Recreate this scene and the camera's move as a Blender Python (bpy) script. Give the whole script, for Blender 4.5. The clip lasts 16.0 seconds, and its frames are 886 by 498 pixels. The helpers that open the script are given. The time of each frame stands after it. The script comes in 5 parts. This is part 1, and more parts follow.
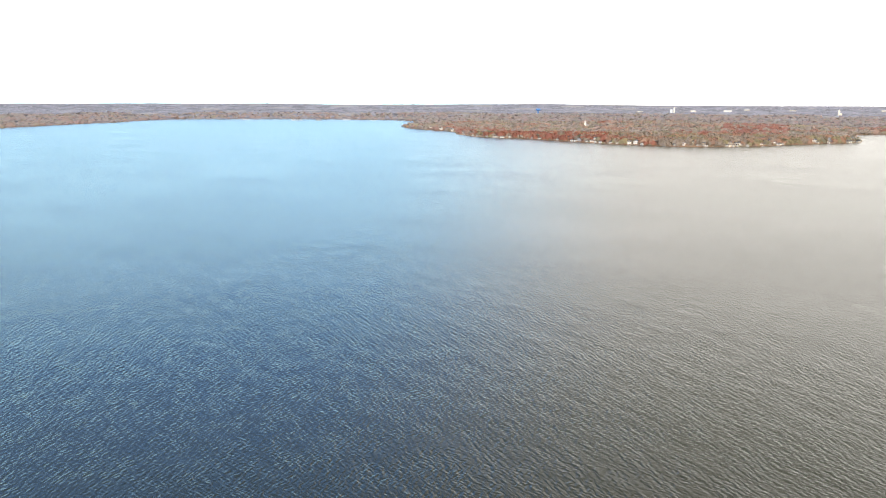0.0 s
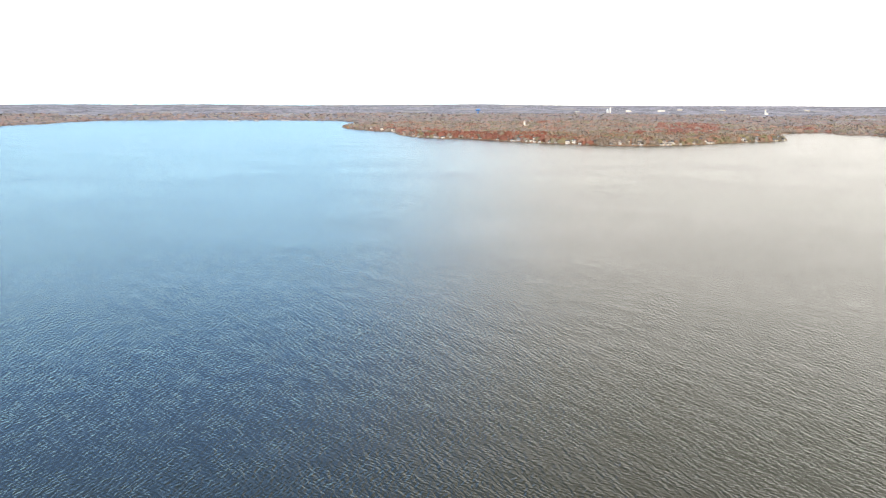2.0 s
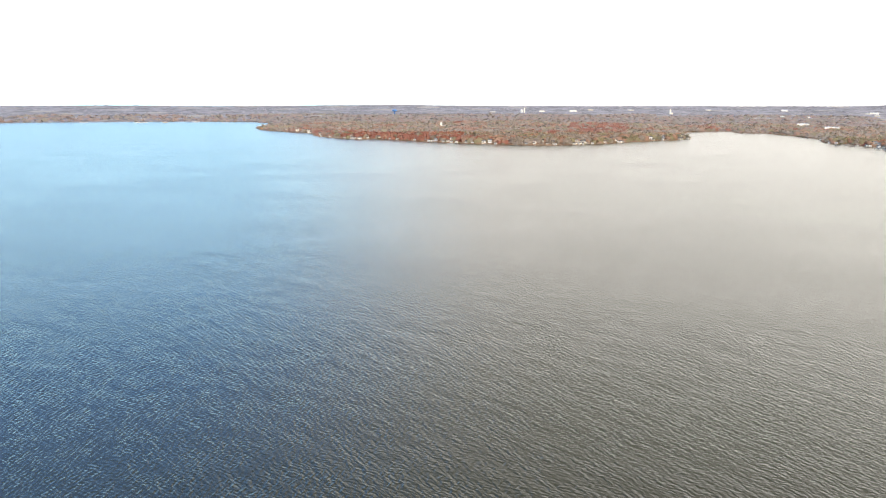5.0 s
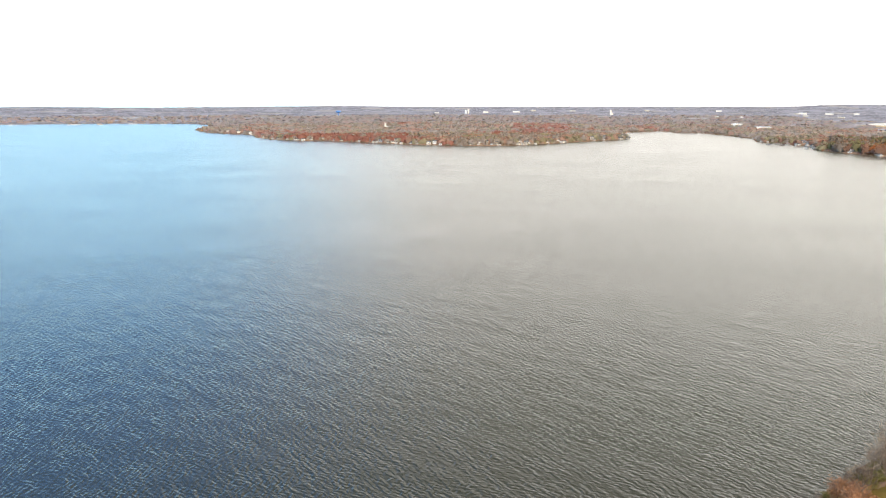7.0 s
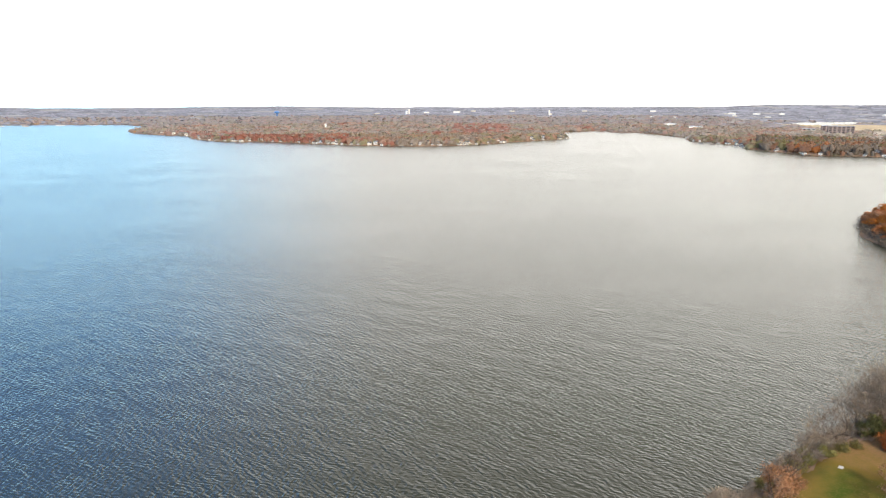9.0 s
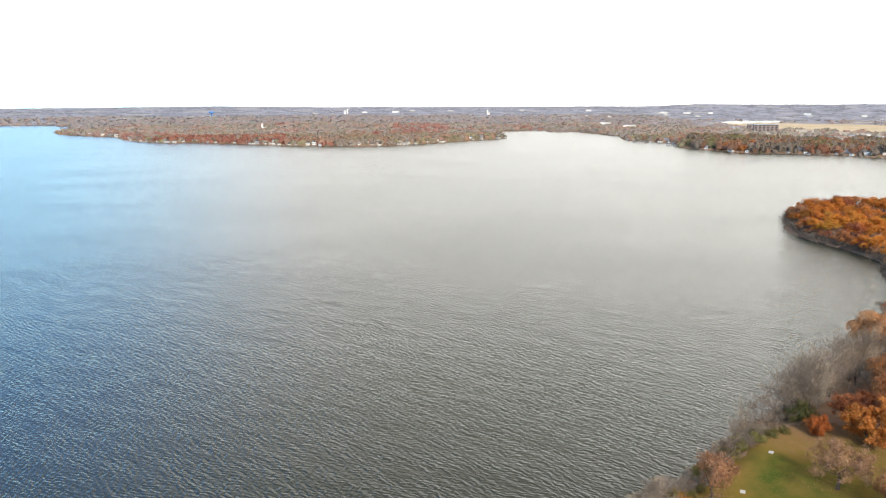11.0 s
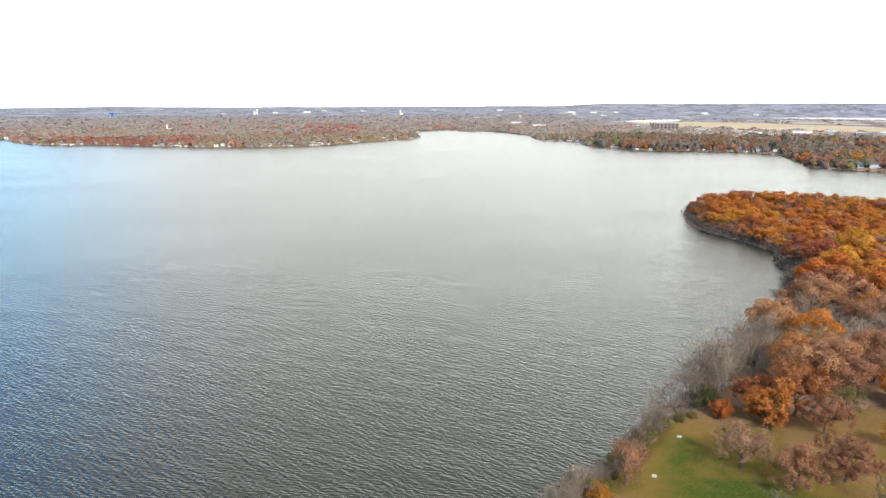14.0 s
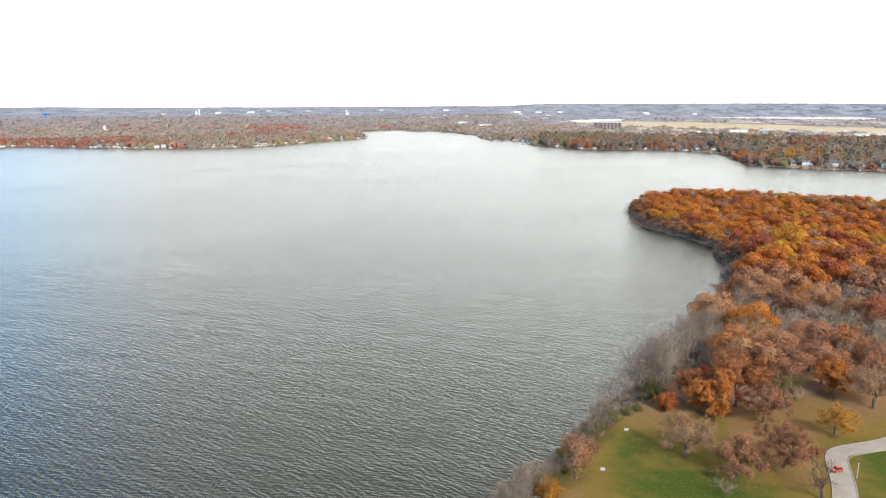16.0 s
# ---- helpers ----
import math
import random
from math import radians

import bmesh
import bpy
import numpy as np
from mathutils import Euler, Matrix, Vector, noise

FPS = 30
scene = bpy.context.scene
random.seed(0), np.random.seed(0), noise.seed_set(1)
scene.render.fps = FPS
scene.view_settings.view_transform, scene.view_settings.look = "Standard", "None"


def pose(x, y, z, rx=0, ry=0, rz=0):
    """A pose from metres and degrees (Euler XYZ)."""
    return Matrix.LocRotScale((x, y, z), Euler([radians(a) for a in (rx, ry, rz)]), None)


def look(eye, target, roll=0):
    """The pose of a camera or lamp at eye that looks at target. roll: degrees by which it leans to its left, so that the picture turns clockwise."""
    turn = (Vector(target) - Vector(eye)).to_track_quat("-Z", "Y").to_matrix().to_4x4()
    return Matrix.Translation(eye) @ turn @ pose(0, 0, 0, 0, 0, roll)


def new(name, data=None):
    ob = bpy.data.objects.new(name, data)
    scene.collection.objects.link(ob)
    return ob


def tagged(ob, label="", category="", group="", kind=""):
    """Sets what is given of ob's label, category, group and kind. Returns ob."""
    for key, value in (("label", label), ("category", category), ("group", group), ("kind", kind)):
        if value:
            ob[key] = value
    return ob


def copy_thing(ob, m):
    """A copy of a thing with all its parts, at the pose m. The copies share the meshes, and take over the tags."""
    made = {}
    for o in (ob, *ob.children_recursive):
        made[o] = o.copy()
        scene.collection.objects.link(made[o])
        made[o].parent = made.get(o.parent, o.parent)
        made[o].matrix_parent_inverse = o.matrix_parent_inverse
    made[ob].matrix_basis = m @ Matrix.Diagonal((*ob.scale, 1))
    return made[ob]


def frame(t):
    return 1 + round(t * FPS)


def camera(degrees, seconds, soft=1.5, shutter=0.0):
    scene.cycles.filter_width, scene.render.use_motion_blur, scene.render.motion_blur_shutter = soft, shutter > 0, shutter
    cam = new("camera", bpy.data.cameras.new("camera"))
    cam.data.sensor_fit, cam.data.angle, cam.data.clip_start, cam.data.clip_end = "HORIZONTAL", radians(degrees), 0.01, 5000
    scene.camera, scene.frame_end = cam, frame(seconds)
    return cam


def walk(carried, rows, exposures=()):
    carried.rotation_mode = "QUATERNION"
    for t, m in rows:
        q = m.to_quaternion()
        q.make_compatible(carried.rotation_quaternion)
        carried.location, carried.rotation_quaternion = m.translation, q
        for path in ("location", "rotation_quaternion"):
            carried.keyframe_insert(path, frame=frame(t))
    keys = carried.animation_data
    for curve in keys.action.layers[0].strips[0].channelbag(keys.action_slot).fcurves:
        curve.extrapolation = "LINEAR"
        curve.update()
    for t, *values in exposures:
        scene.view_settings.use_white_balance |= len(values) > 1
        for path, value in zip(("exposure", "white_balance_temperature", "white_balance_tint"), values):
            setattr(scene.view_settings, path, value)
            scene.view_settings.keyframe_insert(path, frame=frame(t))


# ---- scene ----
# ---------------------------------------------------------------- camera: a slow pan to the right, hovering over the bay
cam = camera(62.9, 16.0, soft=1.2)
EYE = 90.0
ROWS = [  # seconds, degrees turned to the right of +y, pitch, lean
    (0.0, 4.686, -11.779, -0.172), (0.5, 5.801, -11.779, -0.133), (1.0, 6.986, -11.772, -0.119), (1.5, 8.153, -11.746, -0.126),
    (2.0, 9.304, -11.737, -0.132), (2.5, 10.380, -11.735, -0.114), (3.0, 11.452, -11.732, -0.097), (3.5, 12.524, -11.720, -0.087),
    (4.0, 13.610, -11.712, -0.080), (6.5, 18.999, -11.627, -0.018), (7.0, 20.089, -11.608, -0.003), (7.5, 21.192, -11.611, 0.006),
    (8.0, 22.326, -11.595, 0.009), (8.5, 23.513, -11.586, 0.014), (9.0, 24.697, -11.574, 0.007), (11.5, 30.602, -11.605, 0.060),
    (12.0, 31.757, -11.603, 0.054), (12.5, 32.923, -11.610, 0.052), (13.0, 34.046, -11.626, 0.072), (13.5, 35.126, -11.621, 0.090),
    (14.0, 36.193, -11.608, 0.108), (14.5, 37.238, -11.610, 0.107), (15.0, 38.275, -11.611, 0.102), (15.5, 39.308, -11.610, 0.109),
    (16.0, 40.346, -11.620, 0.117),
]
walk(cam, [(t, pose(0.0, 0.1 - 0.006 * t, EYE, 90 + pitch, 0, -turn) @ pose(0, 0, 0, 0, 0, -lean)) for t, turn, pitch, lean in ROWS],
     [(0.0, 0.81, 6620, 10.5), (4.0, 0.80, 6640, 10.5), (7.5, 0.79, 6600, 10.0), (9.0, 0.80, 6520, 9.5), (12.5, 0.85, 6280, 8.0), (16.0, 0.91, 6100, 7.0)])

# ---------------------------------------------------------------- sky and sun: a bank of bright thin cloud over the right half, blue sky to the left
SUN_AZ, SUN_EL = 197.0, 37.0          # degrees to the right of +y, degrees over the horizon
world = bpy.data.worlds.new("sky")
scene.world = world
world.use_nodes = True
wn, wl = world.node_tree.nodes, world.node_tree.links
wn.clear()


def node(nodes, kind):
    return nodes.new(kind)


def math_node(nodes, links, op, a, b=0.0, c=0.0, clamp=False):
    n = nodes.new("ShaderNodeMath")
    n.operation, n.use_clamp = op, clamp
    for i, v in enumerate((a, b, c)):
        if isinstance(v, (int, float)):
            n.inputs[i].default_value = v
        else:
            links.new(v, n.inputs[i])
    return n.outputs[0]


def smooth_node(nodes, links, v, lo, hi, a=0.0, b=1.0):
    n = nodes.new("ShaderNodeMapRange")
    n.interpolation_type = "SMOOTHSTEP"
    links.new(v, n.inputs["Value"])
    for key, value in (("From Min", lo), ("From Max", hi), ("To Min", a), ("To Max", b)):
        n.inputs[key].default_value = value
    return n.outputs[0]


def mix_node(nodes, links, fac, a, b):
    n = nodes.new("ShaderNodeMix")
    n.data_type = "RGBA"
    for key, v in ((0, fac), (6, a), (7, b)):
        if isinstance(v, (int, float)):
            n.inputs[key].default_value = v
        elif isinstance(v, tuple):
            n.inputs[key].default_value = (*v, 1.0)
        else:
            links.new(v, n.inputs[key])
    return n.outputs[2]


sky = node(wn, "ShaderNodeTexSky")
sky.sky_type, sky.sun_disc, sky.sun_elevation, sky.sun_rotation = "NISHITA", False, radians(SUN_EL), radians(SUN_AZ)
sky.air_density, sky.dust_density, sky.ozone_density = 1.0, 0.4, 5.0
where = node(wn, "ShaderNodeTexCoord")
axes = node(wn, "ShaderNodeSeparateXYZ")
wl.new(where.outputs["Generated"], axes.inputs[0])
puff = node(wn, "ShaderNodeTexNoise")
puff.inputs["Scale"].default_value, puff.inputs["Detail"].default_value = 2.2, 5.0
wl.new(where.outputs["Generated"], puff.inputs["Vector"])
EDGE = radians(10.0)                    # azimuth of the cloud bank's edge
side = math_node(wn, wl, "ADD", math_node(wn, wl, "MULTIPLY", axes.outputs[0], math.cos(EDGE)), math_node(wn, wl, "MULTIPLY", axes.outputs[1], -math.sin(EDGE)))
side = math_node(wn, wl, "MULTIPLY_ADD", axes.outputs[2], 0.10, side)
side = math_node(wn, wl, "ADD", side, math_node(wn, wl, "MULTIPLY_ADD", puff.outputs["Fac"], 0.16, -0.08))
bank = smooth_node(wn, wl, side, -0.20, 0.20)
low = smooth_node(wn, wl, axes.outputs[2], 0.02, 0.32, 1.0, 0.03)     # bright bluish haze that thins with height
grey = mix_node(wn, wl, smooth_node(wn, wl, axes.outputs[2], 0.06, 0.62), (1.40, 1.375, 1.32), (0.50, 0.41, 0.295))
glow = math_node(wn, wl, "MULTIPLY", smooth_node(wn, wl, side, 0.25, 0.95), smooth_node(wn, wl, axes.outputs[2], 0.10, 0.55, 1.0, 0.25))   # thinner, brighter cloud to the right
grey = mix_node(wn, wl, glow, grey, (1.78, 1.73, 1.60))
blue = node(wn, "ShaderNodeVectorMath")
blue.operation = "MULTIPLY"
wl.new(sky.outputs[0], blue.inputs[0])
blue.inputs[1].default_value = (0.106, 0.156, 0.208)
back = node(wn, "ShaderNodeBackground")
clear = mix_node(wn, wl, low, blue.outputs[0], (1.0, 1.52, 1.65))
wl.new(mix_node(wn, wl, bank, clear, grey), back.inputs["Color"])
wl.new(back.outputs[0], node(wn, "ShaderNodeOutputWorld").inputs["Surface"])

sun_data = bpy.data.lights.new("sun", "SUN")
sun_data.energy, sun_data.angle, sun_data.color = 2.5, radians(11), (1.0, 0.95, 0.87)
sun = new("sun", sun_data)
a, e = radians(SUN_AZ), radians(SUN_EL)
sun.matrix_world = look((math.sin(a) * math.cos(e) * 1000, math.cos(a) * math.cos(e) * 1000, math.sin(e) * 1000), (0, 0, 0))


# ---------------------------------------------------------------- materials
def material(name, colors, scale=1.0, rough=0.8, bump=0.0, bump_scale=None, island=0.0, per_object=0.0, detail=5.0, metal=0.0, spec=0.3, translucent=0.0, far_haze=None):
    """A surface of two or three colours mixed by noise at two scales, with fine relief; island and per_object vary its brightness piece by piece."""
    m = bpy.data.materials.new(name)
    m.use_nodes = True
    n, l = m.node_tree.nodes, m.node_tree.links
    b = n["Principled BSDF"]
    tex = node(n, "ShaderNodeTexCoord")
    big = node(n, "ShaderNodeTexNoise")
    big.inputs["Scale"].default_value, big.inputs["Detail"].default_value = scale, detail
    l.new(tex.outputs["Object"], big.inputs["Vector"])
    fine = node(n, "ShaderNodeTexNoise")
    fine.inputs["Scale"].default_value, fine.inputs["Detail"].default_value = scale * 9.0, 3.0
    l.new(tex.outputs["Object"], fine.inputs["Vector"])
    col = mix_node(n, l, smooth_node(n, l, big.outputs["Fac"], 0.36, 0.64), colors[0], colors[1])
    if len(colors) > 2:
        col = mix_node(n, l, smooth_node(n, l, fine.outputs["Fac"], 0.45, 0.72), col, colors[2])
    if far_haze:      # aerial haze painted in: the colour turns grey with distance from the origin
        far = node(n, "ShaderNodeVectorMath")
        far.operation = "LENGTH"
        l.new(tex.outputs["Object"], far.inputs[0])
        haze_tone = mix_node(n, l, smooth_node(n, l, big.outputs["Fac"], 0.4, 0.6), far_haze[0], far_haze[1])
        col = mix_node(n, l, smooth_node(n, l, far.outputs["Value"], 1500.0, 3600.0), col, haze_tone)
    value = None
    if island:
        geo = node(n, "ShaderNodeNewGeometry")
        value = math_node(n, l, "MULTIPLY_ADD", geo.outputs["Random Per Island"], island * 2, 1.0 - island)
    if per_object:
        info = node(n, "ShaderNodeObjectInfo")
        v2 = math_node(n, l, "MULTIPLY_ADD", info.outputs["Random"], per_object * 2, 1.0 - per_object)
        value = v2 if value is None else math_node(n, l, "MULTIPLY", value, v2)
    if value is not None:
        hsv = node(n, "ShaderNodeHueSaturation")
        l.new(col, hsv.inputs["Color"])
        l.new(value, hsv.inputs["Value"])
        if per_object:
            info2 = math_node(n, l, "MULTIPLY_ADD", info.outputs["Random"], 0.018, 0.492)
            l.new(info2, hsv.inputs["Hue"])
        col = hsv.outputs[0]
    l.new(col, b.inputs["Base Color"])
    b.inputs["Roughness"].default_value = rough
    b.inputs["Metallic"].default_value = metal
    b.inputs["Specular IOR Level"].default_value = spec
    if bump:
        bm = node(n, "ShaderNodeBump")
        bm.inputs["Strength"].default_value, bm.inputs["Distance"].default_value = 0.6, bump
        l.new(fine.outputs["Fac"], bm.inputs["Height"])
        l.new(bm.outputs[0], b.inputs["Normal"])
    if translucent:
        out = n["Material Output"]
        tr = node(n, "ShaderNodeBsdfTranslucent")
        l.new(col, tr.inputs["Color"])
        mx = node(n, "ShaderNodeMixShader")
        mx.inputs[0].default_value = translucent
        l.new(b.outputs[0], mx.inputs[1])
        l.new(tr.outputs[0], mx.inputs[2])
        l.new(mx.outputs[0], out.inputs["Surface"])
    return m


def water_material():
    """Short-crested wind ripples: trains of waves that run in nearly the same direction and beat against each other, with finer ripples on them."""
    m = bpy.data.materials.new("lake_water")
    m.use_nodes = True
    n, l = m.node_tree.nodes, m.node_tree.links
    b = n["Principled BSDF"]
    tex = node(n, "ShaderNodeTexCoord")

    def noise_at(along, across, angle, detail, rough=0.5):
        mp = node(n, "ShaderNodeMapping")
        mp.vector_type = "TEXTURE"
        mp.inputs["Rotation"].default_value = (0, 0, radians(angle))
        mp.inputs["Scale"].default_value = (along, across, 1.0)
        l.new(tex.outputs["Object"], mp.inputs["Vector"])
        nz = node(n, "ShaderNodeTexNoise")
        nz.noise_dimensions = "2D"
        nz.inputs["Scale"].default_value, nz.inputs["Detail"].default_value, nz.inputs["Roughness"].default_value = 1.0, detail, rough
        l.new(mp.outputs[0], nz.inputs["Vector"])
        return nz

    def vector(op, p, q):
        v = node(n, "ShaderNodeVectorMath")
        v.operation = op
        for i, x in enumerate((p, q)):
            if isinstance(x, tuple):
                v.inputs[i].default_value = x
            else:
                l.new(x, v.inputs[i])
        return v.outputs["Value"] if op == "DOT_PRODUCT" else v.outputs["Vector"]

    at = tex.outputs["Object"]
    for size, push in ((17.0, 5.0), (2.8, 1.3)):          # bends the crests
        at = vector("ADD", at, vector("MULTIPLY", vector("SUBTRACT", noise_at(size, size, 0, 1.0).outputs["Color"], (0.5, 0.5, 0.5)), (push, push, 0.0)))
    # length of the wave in metres, the way it runs (degrees to the right of +y), steepness
    height = None
    for long, az, steep in ((1.56, 79, 0.084), (1.28, 106, 0.074), (1.20, 52, 0.072), (2.5, 64, 0.042), (2.3, 98, 0.042), (3.4, 82, 0.032), (0.92, 122, 0.045), (0.80, 68, 0.042), (1.55, 134, 0.040), (0.62, 96, 0.036), (1.05, 30, 0.036), (3.2, 116, 0.018)):
        k = 2 * math.pi / long
        wave = math_node(n, l, "SINE", vector("DOT_PRODUCT", at, (math.sin(radians(az)) * k, math.cos(radians(az)) * k, 0.0)))
        if height is None:
            height = math_node(n, l, "MULTIPLY", wave, steep / k)
        else:
            height = math_node(n, l, "MULTIPLY_ADD", wave, steep / k, height)
    sets = smooth_node(n, l, noise_at(11.0, 5.0, -77, 2.0).outputs["Fac"], 0.30, 0.70, 0.60, 1.25)      # groups of higher waves
    height = math_node(n, l, "MULTIPLY", height, sets)
    ripple = noise_at(1.6, 0.5, -77, 2.0)
    height = math_node(n, l, "MULTIPLY_ADD", ripple.outputs["Fac"], 0.085, height)
    for along, across, angle, detail, tall in ((14.0, 6.0, -60, 3.0, 0.15), (38.0, 13.0, -60, 3.0, 0.22)):      # chop and longer swell
        height = math_node(n, l, "MULTIPLY_ADD", noise_at(along, across, angle, detail).outputs["Fac"], tall, height)
    gust = noise_at(160.0, 70.0, -25, 4.0).outputs["Fac"]
    force = smooth_node(n, l, gust, 0.30, 0.70, 0.99, 1.03)
    bump = node(n, "ShaderNodeBump")
    bump.inputs["Distance"].default_value = WAVES
    l.new(force, bump.inputs["Strength"])
    l.new(height, bump.inputs["Height"])
    l.new(bump.outputs[0], b.inputs["Normal"])
    b.inputs["Base Color"].default_value = (0.020, 0.025, 0.018, 1)
    l.new(smooth_node(n, l, gust, 0.30, 0.70, 0.23, 0.25), b.inputs["Roughness"])
    b.inputs["IOR"].default_value = 1.36
    return m


WAVES = 1.1


def meadow_material():
    """Mown grass: green in the middle, straw and bare earth towards the edges, worn in patches."""
    m = bpy.data.materials.new("mown_grass")
    m.use_nodes = True
    n, l = m.node_tree.nodes, m.node_tree.links
    b = n["Principled BSDF"]
    tex = node(n, "ShaderNodeTexCoord")
    noises = []
    for scale, detail in ((0.05, 5.0), (0.22, 5.0), (1.7, 4.0)):
        nz = node(n, "ShaderNodeTexNoise")
        nz.inputs["Scale"].default_value, nz.inputs["Detail"].default_value = scale, detail
        l.new(tex.outputs["Object"], nz.inputs["Vector"])
        noises.append(nz.outputs["Fac"])
    away = node(n, "ShaderNodeVectorMath")
    away.operation = "DISTANCE"
    l.new(tex.outputs["Object"], away.inputs[0])
    away.inputs[1].default_value = (141.0, 82.0, 4.0)
    isle = node(n, "ShaderNodeVectorMath")
    isle.operation = "DISTANCE"
    l.new(tex.outputs["Object"], isle.inputs[0])
    isle.inputs[1].default_value = (184.0, 48.0, 4.0)
    middle = math_node(n, l, "MINIMUM", away.outputs["Value"], math_node(n, l, "MULTIPLY", isle.outputs["Value"], 1.0))
    edge = math_node(n, l, "ADD", math_node(n, l, "MULTIPLY", middle, 0.02), math_node(n, l, "MULTIPLY_ADD", noises[0], 1.1, -0.55))
    edge = math_node(n, l, "ADD", edge, math_node(n, l, "MULTIPLY_ADD", noises[1], 0.5, -0.25))
    col = mix_node(n, l, smooth_node(n, l, edge, 0.05, 0.46), (0.048, 0.068, 0.008), (0.165, 0.106, 0.022))
    col = mix_node(n, l, smooth_node(n, l, edge, 0.42, 0.85), col, (0.225, 0.122, 0.054))
    col = mix_node(n, l, smooth_node(n, l, noises[2], 0.42, 0.72, 0.0, 0.6), col, (0.12, 0.10, 0.025))
    l.new(col, b.inputs["Base Color"])
    b.inputs["Roughness"].default_value, b.inputs["Specular IOR Level"].default_value = 0.95, 0.06
    bm = node(n, "ShaderNodeBump")
    bm.inputs["Strength"].default_value, bm.inputs["Distance"].default_value = 0.5, 0.08
    l.new(noises[2], bm.inputs["Height"])
    l.new(bm.outputs[0], b.inputs["Normal"])
    return m


M = {}
M["water"] = water_material()
M["ground"] = material("ground", [(0.25, 0.155, 0.092), (0.29, 0.185, 0.115), (0.20, 0.125, 0.075)], scale=0.012, rough=0.95, bump=0.3, spec=0.08, far_haze=((0.16, 0.155, 0.165), (0.27, 0.262, 0.28)))
M["meadow"] = meadow_material()
M["marsh"] = material("dry_marsh_grass", [(0.44, 0.32, 0.18), (0.36, 0.27, 0.15), (0.48, 0.38, 0.24)], scale=0.006, rough=0.95)
M["field"] = material("stubble_field", [(0.36, 0.29, 0.215), (0.26, 0.205, 0.15), (0.44, 0.37, 0.29)], scale=0.004, rough=0.95)
M["bark"] = material("bark", [(0.092, 0.060, 0.040), (0.145, 0.100, 0.070), (0.062, 0.042, 0.029)], scale=1.2, rough=0.95, bump=0.05, spec=0.08)
M["brush"] = material("bank_brush", [(0.105, 0.076, 0.052), (0.155, 0.114, 0.08)], scale=0.2, rough=0.9, island=0.16)
M["twig"] = material("twig", [(0.31, 0.23, 0.155), (0.41, 0.315, 0.22)], scale=0.4, rough=0.9, island=0.14, per_object=0.15)
M["bough"] = material("grey_bough", [(0.19, 0.133, 0.086), (0.27, 0.195, 0.13)], scale=0.4, rough=0.9, per_object=0.15)
M["stubble"] = material("pale_stubble", [(0.30, 0.275, 0.25), (0.25, 0.23, 0.215), (0.35, 0.33, 0.30)], scale=0.004, rough=0.95)
LEAF = {      # near colours; haze is mixed into copies of them for the farther woods
    "rust": [(0.36, 0.125, 0.048), (0.45, 0.18, 0.075)],
    "brown": [(0.37, 0.168, 0.080), (0.46, 0.225, 0.115)],
    "orange": [(0.48, 0.140, 0.026), (0.56, 0.20, 0.040)],
    "amber": [(0.50, 0.148, 0.037), (0.57, 0.195, 0.054)],
    "dun": [(0.37, 0.195, 0.105), (0.45, 0.25, 0.15)],
    "gold": [(0.56, 0.27, 0.040), (0.50, 0.22, 0.032)],
    "red": [(0.32, 0.085, 0.042), (0.38, 0.12, 0.055)],
    "olive": [(0.22, 0.185, 0.060), (0.32, 0.26, 0.085)],
    "green": [(0.115, 0.112, 0.036), (0.16, 0.15, 0.055)],
    "grey": [(0.28, 0.205, 0.138), (0.37, 0.28, 0.195)],
}
# tones of aerial haze, painted into the crowns' base colours, stronger with distance
HAZE_FAR = (0.56, 0.47, 0.385)
HAZE_MID = (0.53, 0.465, 0.41)
HAZE_DIST = (0.42, 0.375, 0.355)
HAZE_RIM = (0.38, 0.385, 0.43)


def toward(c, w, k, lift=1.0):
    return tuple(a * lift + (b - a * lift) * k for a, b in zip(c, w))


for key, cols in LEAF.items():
    k = 0.6 if key in ("red", "orange", "amber", "gold") else 1.0       # strong colours take less of the painted haze
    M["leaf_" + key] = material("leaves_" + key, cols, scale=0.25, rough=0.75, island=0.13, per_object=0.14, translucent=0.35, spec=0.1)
    M["shore_" + key] = material("shore_crowns_" + key, [toward(c, HAZE_FAR, 0.12 * k, 0.88) for c in cols], scale=0.05, rough=0.9, island=0.09, translucent=0.5)
    M["far_" + key] = material("far_crowns_" + key, [toward(c, HAZE_FAR, 0.38 * k, 1.28) for c in cols], scale=0.05, rough=0.9, island=0.07, translucent=0.5)
    M["mid_" + key] = material("hazed_inland_crowns_" + key, [toward(c, HAZE_MID, 0.54 * k, 1.30) for c in cols], scale=0.05, rough=0.9, island=0.03, translucent=0.5)
    M["dist_" + key] = material("hazed_distant_crowns_" + key, [toward(c, HAZE_DIST, 0.76, 1.5) for c in cols], scale=0.05, rough=0.9, island=0.04, translucent=0.5)
    M["rim_" + key] = material("hazed_horizon_crowns_" + key, [toward(c, HAZE_RIM, 0.86, 1.5) for c in cols], scale=0.05, rough=0.9, island=0.03, translucent=0.5)

